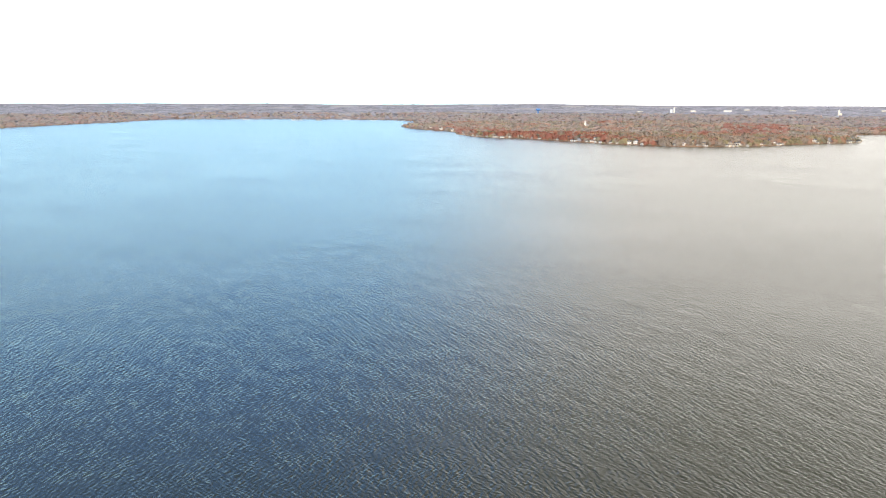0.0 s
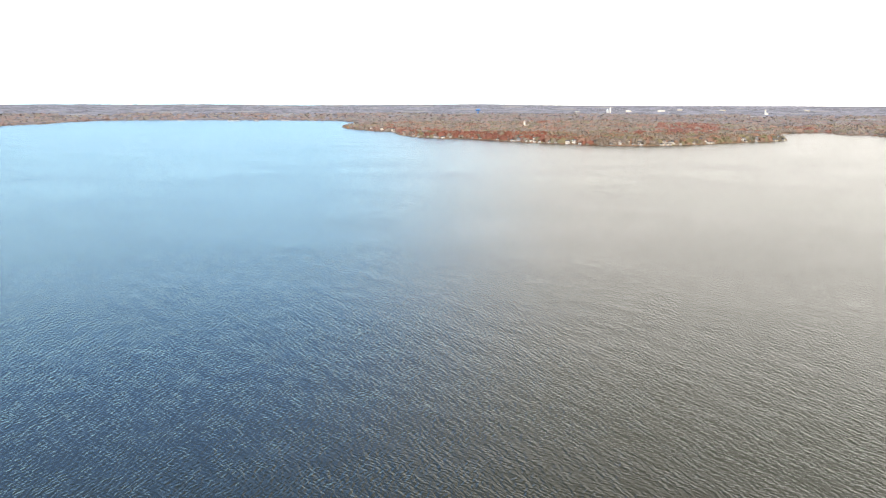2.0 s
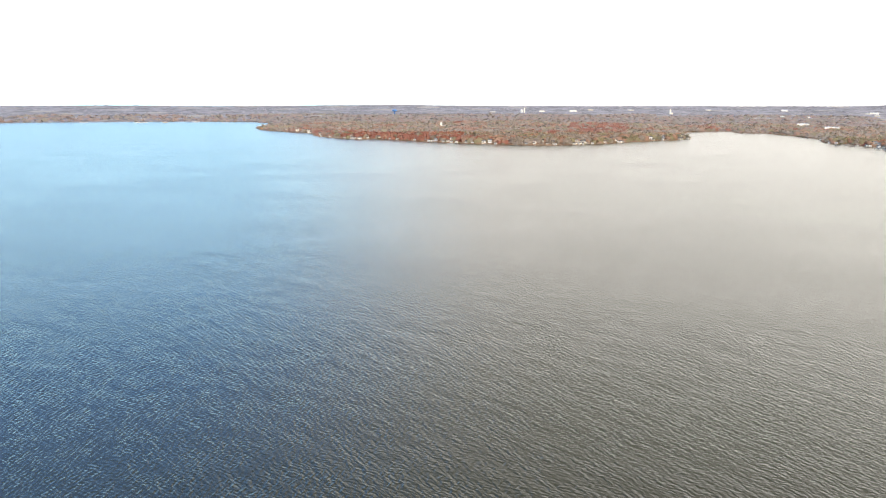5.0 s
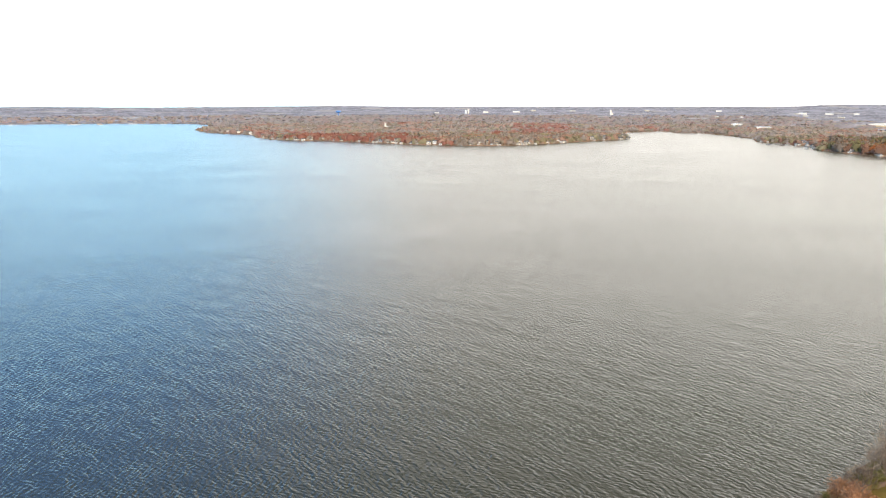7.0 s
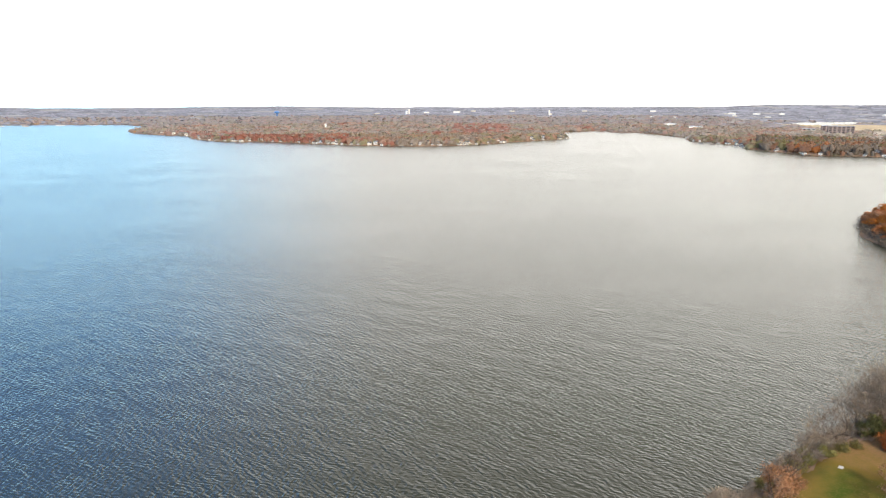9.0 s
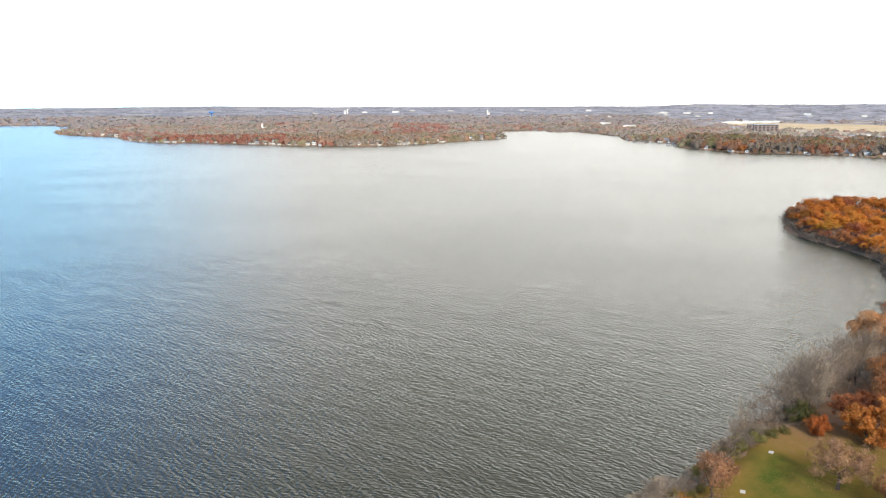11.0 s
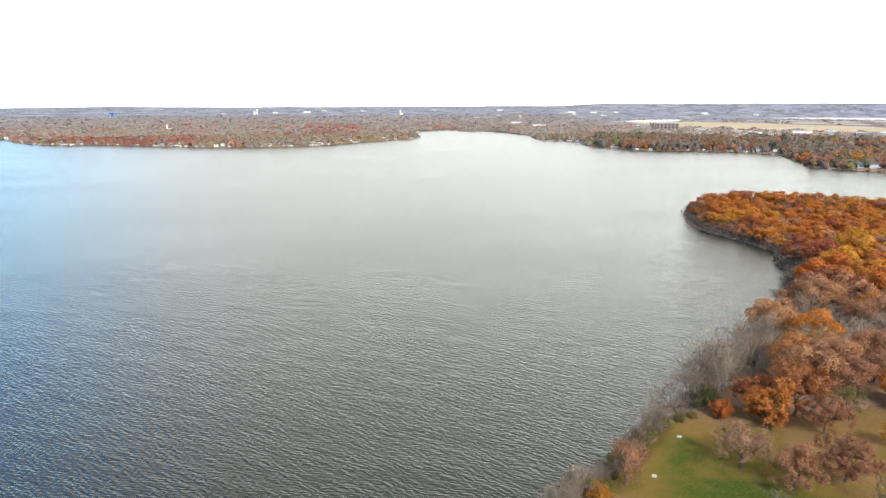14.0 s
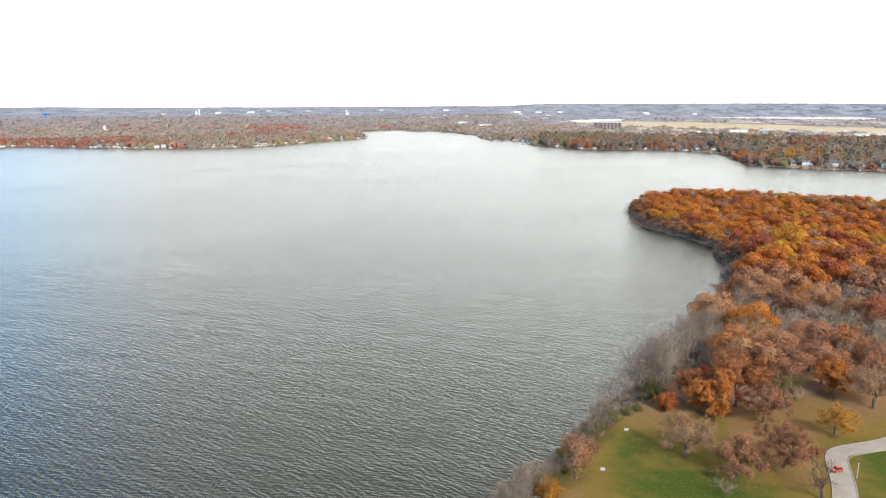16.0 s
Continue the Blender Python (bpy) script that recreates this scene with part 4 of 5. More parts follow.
car = tagged(new("car"), "bright orange-red compact car on the park road", "car")
car.matrix_basis = pose(171.6, 59.3, float(height(171.6, 59.3)) + 0.17, 0, 0, 62)
car.scale = (0.78, 0.62, 0.80)
solid("body", [(-2.1, 0.35, 0.92), (-2.15, 0.62, 0.95), (-2.0, 0.95, 0.93), (0.9, 0.95, 0.96), (1.95, 0.80, 0.90), (2.12, 0.55, 0.88), (2.05, 0.30, 0.88), (1.0, 0.25, 1.0), (-1.2, 0.25, 1.0)], 0.88, M["red_paint"], car)
solid("cabin", [(-1.95, 0.93, 0.90), (-1.65, 1.42, 0.74), (-0.2, 1.48, 0.76), (0.35, 1.36, 0.76), (1.0, 0.93, 0.92)], 0.86, M["dark_glass"], car, "dark tinted car windows")
solid("roof", [(-1.66, 1.41, 0.76), (-1.5, 1.49, 0.72), (-0.2, 1.53, 0.74), (0.30, 1.42, 0.76), (0.28, 1.37, 0.76), (-0.2, 1.45, 0.76)], 0.88, M["red_paint"], car, bevel=0.01)
for sx in (-1, 1):
    for sy in (-1.3, 1.3):
        wheel = new("wheel")
        wheel.parent = car
        wheel.matrix_basis = pose(sx * 0.78, sy, 0.31)
        v, f = tubes([(np.array((-0.1, 0, 0)), np.array((0.1, 0, 0)), 0.31, 0.31), (np.array((sx * 0.1, 0, 0)), np.array((sx * 0.101, 0, 0)), 0.31, 0.19)], 14)
        part("tyre", v, f, [M["tyre"]], wheel, shade=True)
        v, f = tubes([(np.array((sx * 0.06, 0, 0)), np.array((sx * 0.10, 0, 0)), 0.2, 0.19), (np.array((sx * 0.10, 0, 0)), np.array((sx * 0.12, 0, 0)), 0.19, 0.03)], 10)
        part("rim", v, f, [M["rim"]], wheel, shade=True)
    v, f = box(sx * 0.62 - 0.16, sx * 0.62 + 0.16, 1.98, 2.10, 0.62, 0.76)
    part("headlight", v, f, [M["lamp_glass"]], car)
    v, f = box(sx * 0.70 - 0.10, sx * 0.70 + 0.10, -2.17, -2.05, 0.66, 0.88)
    part("tail_light", v, f, [M["tail_glass"]], car)

# ---------------------------------------------------------------- the park's trees
OAKS = "brown oaks on the lawn"
brown_oak = Grove("oak_tree", [tree_meshes("brown_oak", s, 13.0, 8.8, 4.4, 0.40, 4, 60, 0.23, "leaf_brown", limbs=7, clump=0.75) for s in (3, 8, 21)], "spreading oak with dry brown leaves on the lawn", "tree", OAKS)
thin_oak = Grove("oak_tree", [tree_meshes("thin_oak", s, 13.0, 8.6, 4.4, 0.44, 4, 46, 0.185, "leaf_dun", limbs=8) for s in (5,)], "half-bare spreading oak with thin brown leaves", "tree", OAKS)
rust_oak = Grove("oak_tree", [tree_meshes("rust_oak", s, 18.0, 11.0, 5.5, 0.46, 4, 64, 0.30, "leaf_rust", limbs=8, clump=0.9) for s in (13, 31)], "large dense oak with rusty red-brown leaves", "tree", OAKS)
orange_tree = Grove("maple_tree", [tree_meshes("orange_tree", s, 15.5, 4.6, 2.0, 0.28, 4, 58, 0.28, "leaf_amber", limbs=9, clump=0.7) for s in (17, 23)], "dense bright orange autumn tree", "tree")
rust_small = Grove("small_tree", [tree_meshes("rust_small", 41, 9.6, 6.6, 3.0, 0.24, 4, 24, 0.18, "leaf_brown", limbs=6, lean=(-0.08, 0.05))], "small wind-blown tree with rust-coloured leaves at the bank", "tree")
gold_small = Grove("small_tree", [tree_meshes("gold_small", 43, 11.0, 6.2, 2.6, 0.22, 4, 20, 0.24, "leaf_gold", limbs=6)], "small airy tree with golden yellow leaves", "tree")
pale_tree = Grove("willow_tree", [tree_meshes("pale_tree", 47, 12.5, 6.0, 3.0, 0.32, 4, 14, 0.24, "leaf_olive", limbs=6, lean=(0.15, -0.1))], "half-bare tree with pale yellow-green leaves", "tree")
bare_tree = Grove("bare_tree", [tree_meshes("bare_tree", s, 14.0, 5.6, 3.8, 0.27, 4, 3, 0.11, "leaf_grey", limbs=6, twig="bough", curve=0.28) for s in (53, 57, 59)], "leafless grey-brown tree at the water's edge", "tree", "bare trees along the bank")
dead_tree = Grove("dead_tree", [tree_meshes("dead_tree", 54, 11.5, 8.0, 3.6, 0.44, 4, 0, 0.1, "leaf_grey", limbs=7, twig="bark", curve=0.32)], "dead leafless tree with wide dark limbs", "tree")
bare_oak = Grove("bare_tree", [tree_meshes("bare_oak", 56, 12.0, 7.6, 3.4, 0.36, 4, 3, 0.10, "leaf_grey", limbs=7, twig="bark", curve=0.30)], "leafless tree with dark spreading limbs on the bank", "tree", "bare trees along the bank")
grey_shrub = Grove("shrub", [tree_meshes("grey_shrub", s, 6.6, 4.0, 0.4, 0.09, 3, 17, 0.125, "leaf_grey", limbs=10, twig="twig", clump=0.9) for s in (61, 67)], "leafless grey shrub thicket on the bank", "shrub", "shrubs along the bank")
olive_shrub = Grove("shrub", [tree_meshes("olive_shrub", 71, 4.0, 3.2, 0.3, 0.08, 3, 34, 0.19, "leaf_olive", limbs=9)], "low yellow-green shrub at the lawn's edge", "shrub", "shrubs along the bank")
green_shrub = Grove("shrub", [tree_meshes("green_shrub", 73, 8.0, 3.4, 0.4, 0.12, 3, 60, 0.22, "leaf_green", limbs=10)], "dark green bushy shrub among bare trees", "shrub")
orange_shrub = Grove("shrub", [tree_meshes("orange_shrub", 79, 7.4, 2.9, 0.4, 0.12, 3, 60, 0.22, "leaf_amber", limbs=10)], "round bright orange shrub at the lawn's edge", "shrub")
gold_shrub = Grove("shrub", [tree_meshes("gold_shrub", 83, 7.0, 3.0, 0.4, 0.12, 3, 50, 0.20, "leaf_gold", limbs=10)], "bushy golden-orange shrub on the bank", "shrub")

thin_oak.plant(150.6, 86.1, 20, 0.94)
brown_oak.plant(164.4, 68.4, 40, 0.92, 0)
brown_oak.plant(151.2, 73.4, 140, 0.86, 1)
brown_oak.plant(184.8, 83.5, 200, 0.82, 2)
rust_oak.plant(189.0, 93.5, 70, 0.92, 0)
rust_oak.plant(185.5, 104.5, 200, 0.66, 1)
orange_tree.plant(177.8, 94.6, 10, 0.98, 0)
rust_small.plant(124.1, 98.2, 0, 1.22, squat=0.9)
gold_small.plant(191.7, 67.8, 30, 0.92)
pale_tree.plant(199.0, 83.5, 160, 0.95)
brown_oak.plant(214, 97, 80, 1.12, 2)
brown_oak.plant(206, 103, 260, 1.0, 0)
orange_tree.plant(218.1, 79.3, 90, 0.86, 1)
thin_oak.plant(217.1, 67.4, 250, 0.98)
brown_oak.plant(237.3, 74.3, 310, 1.05, 1)
rust_oak.plant(244, 88, 250, 0.95, 1)
dead_tree.plant(139.9, 107.9, 200, 0.72)
bare_oak.plant(163.5, 114.0, 90, 1.0)
bare_tree.plant(160, 117, 10, 0.85, 2)
bare_tree.plant(174, 119, 190, 1.05, 0)
dead_tree.plant(156.9, 56.5, 30, 0.86)
bare_tree.plant(140.7, 70.3, 130, 0.50, 0)
bare_tree.plant(150, 113.5, 300, 0.75, 2)
bare_tree.plant(156, 115.5, 120, 0.75, 1)
orange_shrub.plant(171.6, 105.0, 0, 1.0)
green_shrub.plant(175.5, 113, 50, 0.95)
gold_shrub.plant(111.5, 95.0, 70, 0.95)
for x, y, k, s in ((146, 110.5, 0, 0.75), (151, 111.5, 1, 0.7), (156, 111, 2, 0.75), (161, 110.8, 0, 0.65), (166, 110.5, 1, 0.6), (107, 95.5, 2, 0.7)):
    olive_shrub.plant(x, y, k * 77, s)
for x, y, k, s in ((118, 101.5, 0, 0.55), (128, 104.5, 1, 0.55), (131.5, 106.5, 0, 0.6), (135, 107.5, 1, 0.5), (115, 100, 1, 0.6), (143, 110.5, 0, 0.55)):
    grey_shrub.plant(x, y, k * 120 + x, s, k)
for x, y, s in ((121.5, 102.2, 0.6), (126, 103.2, 0.5), (133, 106, 0.55), (138, 108.2, 0.5)):
    olive_shrub.plant(x, y, x * 9, s)
rng = np.random.default_rng(77)
for k in range(60):          # thicket along the bank
    u = rng.random()
    x = 94 + 86 * u
    y = np.interp(x, [94, 110, 120, 136, 145, 158, 182], [99.5, 103, 106, 110.5, 113.5, 116.5, 121]) + rng.uniform(-3.8, 2.6)
    (grey_shrub if rng.random() < 0.78 else olive_shrub).plant(x, y, rng.uniform(0, 360), rng.uniform(0.65, 1.0) * (1.15 if x < 126 else 0.9), k)
for k in range(40):          # tall bare trees farther along the bank
    x = 176 + 60 * rng.random()
    y = np.interp(x, [176, 191, 223, 252], [118, 123, 131, 140]) + rng.uniform(-7, 2)
    bare_tree.plant(x, y, rng.uniform(0, 360), rng.uniform(1.0, 1.4), k)

# fallen leaves under the crowns
spots = [(151, 86, 6), (165, 69, 7), (152, 71, 7), (180, 82, 7), (189, 93, 9), (178, 96, 6), (192, 68, 5), (218, 68, 9), (223, 81, 7), (206, 88, 10), (125, 99, 4), (233, 74, 9), (198, 80, 8), (170, 78, 9)]
cs = np.concatenate([np.array((x, y)) + rng.normal(0, s * 0.62, (int(80 * s), 2)) for x, y, s in spots])
cs = np.column_stack([cs, height(cs[:, 0], cs[:, 1]) + 0.11])
lv, lf = cards(rng, cs, np.tile((0.0, 0.0, 1.0), (len(cs), 1)), 0.17, 0.10)
tagged(new("fallen_leaves", mesh("fallen_leaves", lv, lf, [M["leaf_brown"]])), "brown fallen leaves strewn over the grass", "leaves", kind="stuff")

# ---------------------------------------------------------------- the wooded point
WOOD = {}
for key, seeds in (("orange", (101, 102, 103)), ("rust", (111, 112)), ("gold", (121, 122)), ("brown", (131, 132)), ("red", (141,)), ("olive", (151,))):
    WOOD[key] = Grove("oak_tree", [lobed_meshes("wood_" + key, s, 15.5, "leaf_" + key) for s in seeds], "round-crowned " + {"orange": "bright orange", "rust": "rusty red-brown", "gold": "golden yellow", "brown": "dull brown", "red": "deep red", "olive": "olive-green"}[key] + " oak in dense woods", "tree", "trees of the wooded point")
WOOD["grey"] = Grove("bare_tree", [tree_meshes("wood_bare", s, 14.5, 6.0, 3.8, 0.22, 3, 16, 0.17, "leaf_grey", limbs=5, twig="twig", curve=0.28, clump=1.1) for s in (161, 162, 163)], "leafless grey tree in dense woods", "tree", "trees of the wooded point")
for key, seed in (("brown", 171), ("rust", 172), ("orange", 173)):       # the nearest of them, with finer leaves
    WOOD["near_" + key] = Grove("oak_tree", [lobed_meshes("near_" + key, s, 15.5, "leaf_" + key, 330, 0.022) for s in (seed, seed + 10)], "round-crowned " + {"orange": "bright orange", "rust": "rusty red-brown", "brown": "dull brown"}[key] + " oak at the edge of the woods", "tree", "trees of the wooded point")
rng = np.random.default_rng(5)
x, y = scatter(rng, 180, 680, -60, 400, 11.4)
d = inland(x, y)
r, az = np.hypot(x, y), np.degrees(np.arctan2(x, y))
ok = (d > np.where((r > 265) & (r < 430), 8.0, 3.2)) & (az < 77) & (r < 690) & ~inside(LAWN, x, y) & ((r > 262) | (az < 62) | (y > 84)) & ~((x < 236) & (y > 118)) & (x + 0.6 * y > 266)
x, y, d, r = x[ok], y[ok], d[ok], r[ok]
BACK = []          # trees behind the nearest three hundred
for n, i in enumerate(np.argsort(r)):
    u = rng.random()
    bare = wobble(x[i], y[i], 34, 4) > (0.36 if r[i] > 345 else -0.25) and d[i] > 12
    if r[i] > 345:
        k = "grey" if bare and u < 0.85 else "orange" if u < 0.60 else "rust" if u < 0.76 else "gold" if u < 0.84 else "red" if u < 0.92 else "brown"
    elif r[i] > 250:
        k = "grey" if bare and u < 0.85 else "brown" if u < 0.62 else "rust" if u < 0.82 else "grey" if u < 0.93 else "orange"
    else:
        k = "brown" if u < 0.62 else "grey" if u < 0.80 else "rust"
    size = (rng.uniform(0.85, 1.2) if r[i] < 430 else rng.uniform(0.86, 1.02)) * (0.85 if d[i] < 6 else 1.0)
    turn, which = rng.uniform(0, 360), int(rng.integers(0, 6))
    if r[i] < 320 and "near_" + k in WOOD:
        k = "near_" + k
    if n < 290:
        WOOD[k].plant(x[i], y[i], turn, size, which, 0.3, float(np.interp(r[i], [330, 470], [0.96, 0.74])))
    else:
        BACK.append((x[i], y[i], k, size, turn, which))
gx, gy = scatter(rng, 200, 400, 60, 230, 10.2)
for x0, y0, d0 in zip(gx, gy, inland(gx, gy)):         # thin grey trees between the crowns
    r0 = math.hypot(x0, y0)
    if d0 > 3 and 225 < r0 < 370 and x0 + 0.6 * y0 > 268 and math.atan2(x0, y0) < 1.33 and wobble(x0, y0, 24, 4) > -0.25 and not inside(LAWN, x0, y0):
        BACK.append((x0, y0, "grey", rng.uniform(0.8, 1.1), rng.uniform(0, 360), int(rng.integers(0, 3))))
gx, gy = scatter(rng, 400, 640, 215, 375, 6.4)
for x0, y0, d0 in zip(gx, gy, inland(gx, gy)):         # small trees leaning out over the bank of the point
    if 0.8 < d0 < 7.5:
        u = rng.random()
        BACK.append((x0, y0, "grey" if u < 0.34 else "brown" if u < 0.58 else "rust" if u < 0.82 else "red" if u < 0.92 else "orange", rng.uniform(0.48, 0.70), rng.uniform(0, 360), int(rng.integers(0, 6))))
for x0, y0, k, s in ((364, 165, "gold", 1.1), (409, 180, "gold", 1.25), (396, 172, "gold", 1.05), (251, 138, "gold", 0.8), (268, 148, "orange", 0.75), (262, 146, "rust", 0.7), (244, 114, "gold", 0.75), (368, 133, "red", 1.15)):
    WOOD[k].plant(x0, y0, x0 * 3, s, 0, 0.3)


def arrays(me):
    v, f = np.empty(len(me.vertices) * 3, np.float32), np.empty(len(me.loops), np.int32)
    me.vertices.foreach_get("co", v)
    me.loops.foreach_get("vertex_index", f)
    f = f.reshape(-1, len(me.loops) // len(me.polygons))
    return v.reshape(-1, 3), f if f.shape[1] == 3 else np.concatenate([f[:, [0, 1, 2]], f[:, [0, 2, 3]]])


vs, fs, ix, ns, mats, base = [], [], [], [], [], 0
for x0, y0, k, s, turn, which in BACK:
    c, q = math.cos(radians(turn)) * s, math.sin(radians(turn)) * s
    for me in WOOD[k].variants[which % len(WOOD[k].variants)].values():
        v, f = arrays(me)
        if "crown" in me.name and math.hypot(x0, y0) > 480:        # farther off, fewer clumps do
            v = v.reshape(-1, 3, 3)[np.arange(len(f)) % 5 < 3].reshape(-1, 3)
            f = np.arange(len(v)).reshape(-1, 3)
        if me.materials[0] not in mats:
            mats.append(me.materials[0])
        vs.append(np.stack([v[:, 0] * c - v[:, 1] * q + x0, v[:, 0] * q + v[:, 1] * c + y0, v[:, 2] * s * float(np.interp(math.hypot(x0, y0), [330, 470], [0.96, 0.74])) + float(height(x0, y0)) - 0.3], -1))
        fs.append(f + base), ix.append(np.full(len(f), mats.index(me.materials[0])))
        nn = v * (1, 1, 0.6) - (0, 0, 4.0)
        ns.append(np.stack([nn[:, 0] * c - nn[:, 1] * q, nn[:, 0] * q + nn[:, 1] * c, nn[:, 2]], -1))
        base += len(v)
tagged(new("point_woods", mesh("point_woods", np.concatenate(vs), np.concatenate(fs), mats, np.concatenate(ix), normals=rounded(np.concatenate(ns), 1))), "dense orange and grey autumn woods at the back of the point", "woods", kind="stuff")


# ---------------------------------------------------------------- brush on the banks and under the trees
def brush_unit(rng, count=210):
    """A unit thicket: short twig ends and dry leaves heaped in a dome."""
    d = rng.normal(0, 1, (count, 3))
    d /= np.linalg.norm(d, axis=1, keepdims=True)
    c = d * rng.uniform(0.35, 1.0, (count, 1)) * (0.62, 0.62, 0.52)
    c[:, 2] = np.abs(c[:, 2]) * 1.7
    return cards(rng, c, d, 0.058, 0.7, 3.4)


def sapling_unit(rng, count=170):
    """A unit clump of leafless stems, forking upwards into thin twigs."""
    t, lean = rng.uniform(0, 6.28, count), rng.uniform(0.15, 1.15, count)
    a = np.stack([0.16 * np.cos(t * 2.3), 0.16 * np.sin(t * 3.1), rng.uniform(0.0, 0.6, count)], -1)
    way = np.stack([np.sin(lean) * np.cos(t), np.sin(lean) * np.sin(t), np.cos(lean)], -1)
    b = a + way * rng.uniform(0.18, 0.42, (count, 1))
    wide = np.stack([-np.sin(t), np.cos(t), 0 * t], -1) * rng.uniform(0.004, 0.009, (count, 1))
    return np.stack([a - wide, a + wide, b + wide * 0.5, b - wide * 0.5], 1).reshape(-1, 3), np.arange(4 * count).reshape(-1, 4)


def brush(name, label, places, tall, keys, seed, unit_of=brush_unit):
    rng = np.random.default_rng(seed)
    units = [unit_of(rng) for _ in range(5)]
    vs, fs, ix, base = [], [], [], 0
    for (px, py), h in zip(places, tall):
        v, f = units[int(rng.integers(0, 5))]
        t = rng.uniform(0, 6.28)
        w = h * rng.uniform(0.9, 1.5)
        vs.append(np.stack([(v[:, 0] * math.cos(t) - v[:, 1] * math.sin(t)) * w + px, (v[:, 0] * math.sin(t) + v[:, 1] * math.cos(t)) * w + py, v[:, 2] * h + max(0.05, float(height(px, py)))], -1))
        fs.append(f + base), ix.append(np.full(len(f), int(rng.integers(0, len(keys)))))
        base += len(v)
    return tagged(new(name, mesh(name, np.concatenate(vs), np.concatenate(fs), [M[k] for k in keys], np.concatenate(ix))), label, "brush", kind="stuff")


x, y = scatter(rng, 180, 640, 60, 390, 4.6)
d, az, r = inland(x, y), np.degrees(np.arctan2(x, y)), np.hypot(x, y)
ok = (d > -0.6) & (az < 76) & ~inside(LAWN, x, y) & (x + 0.6 * y > 258) & (d < 9)
brush("bank_brush", "grey and brown brush crowding the bank under the trees", np.stack([x, y], -1)[ok], rng.uniform(2.6, 5.2, ok.sum()) * np.where((r[ok] > 330) & (d[ok] < 8), 1.5, 1.0), ["brush"], 9)
x, y = scatter(rng, 200, 420, 50, 240, 5.8)
d, az, r = inland(x, y), np.degrees(np.arctan2(x, y)), np.hypot(x, y)
ok = (d >= 9) & (az < 76) & (r > 232) & (r < 425) & ~inside(LAWN, x, y) & (x + 0.6 * y > 272) & (wobble(x, y, 34, 4) > -0.45)
brush("understorey", "leafless grey saplings crowded between the taller trees", np.stack([x, y], -1)[ok], rng.uniform(4.0, 7.0, ok.sum()), ["twig", "twig", "bough"], 10, sapling_unit)


# ---------------------------------------------------------------- open land between the woods
def pale(name, az0, az1, r0, r1, keep, mat, label, category, step=0.3, rows=90, lift=0.5):
    return tagged(polar_sheet(name, np.arange(az0, az1, step), np.geomspace(r0, r1, rows), lift, [M[mat]], keep), label, category, kind="structure")


pale("marsh_field", 48.5, 82, 1950, 3060, in_marsh, "marsh", "flat golden-tan marsh of dry reeds", "marsh")
pale("yard_field", 51, 82, 1280, 2500, lambda x, y: in_open(x, y) & ~in_marsh(x, y), "field", "bare brown yards and verges round low buildings", "field", lift=0.45)
pale("reed_field", 58, 82, 2860, 3420, lambda x, y: (wobble(x, y * 0.6, 110, 14) > -0.1) & ~in_marsh(x, y) & (inland(x, y) > 12), "field", "dull brown reed beds beside a far lake", "field", lift=0.4)
pale("far_fields", -31, 82, 2500, 4850, lambda x, y: in_fields(x, y) & (inland(x, y) > 20), "stubble", "pale harvested fields among the far woods", "field", step=0.25, rows=130)

# ---------------------------------------------------------------- houses along the shores
M["wall_white"] = material("white_siding", [(0.76, 0.67, 0.54), (0.66, 0.58, 0.47)], scale=0.15, rough=0.6)
M["wall_tan"] = material("tan_siding", [(0.50, 0.43, 0.33), (0.44, 0.37, 0.28)], scale=0.15, rough=0.7)
M["wall_grey"] = material("grey_siding", [(0.42, 0.40, 0.37), (0.35, 0.33, 0.30)], scale=0.15, rough=0.7)
M["wall_brick"] = material("brown_brick", [(0.22, 0.155, 0.125), (0.27, 0.19, 0.15)], scale=0.2, rough=0.85)
M["roof_dark"] = material("dark_shingles", [(0.10, 0.095, 0.09), (0.15, 0.14, 0.13)], scale=0.3, rough=0.9)
M["roof_brown"] = material("brown_shingles", [(0.20, 0.15, 0.12), (0.15, 0.115, 0.09)], scale=0.3, rough=0.9)
M["roof_white"] = material("white_metal_roof", [(0.62, 0.60, 0.56), (0.52, 0.50, 0.47)], scale=0.05, rough=0.5)
M["roof_grey"] = material("grey_flat_roof", [(0.42, 0.42, 0.43), (0.34, 0.34, 0.35)], scale=0.05, rough=0.8)
M["blue_paint"] = material("blue_tank_paint", [(0.075, 0.18, 0.38), (0.09, 0.21, 0.42)], scale=0.1, rough=0.4)
M["deck"] = material("dock_boards", [(0.42, 0.39, 0.35), (0.34, 0.31, 0.27)], scale=0.5, rough=0.9)


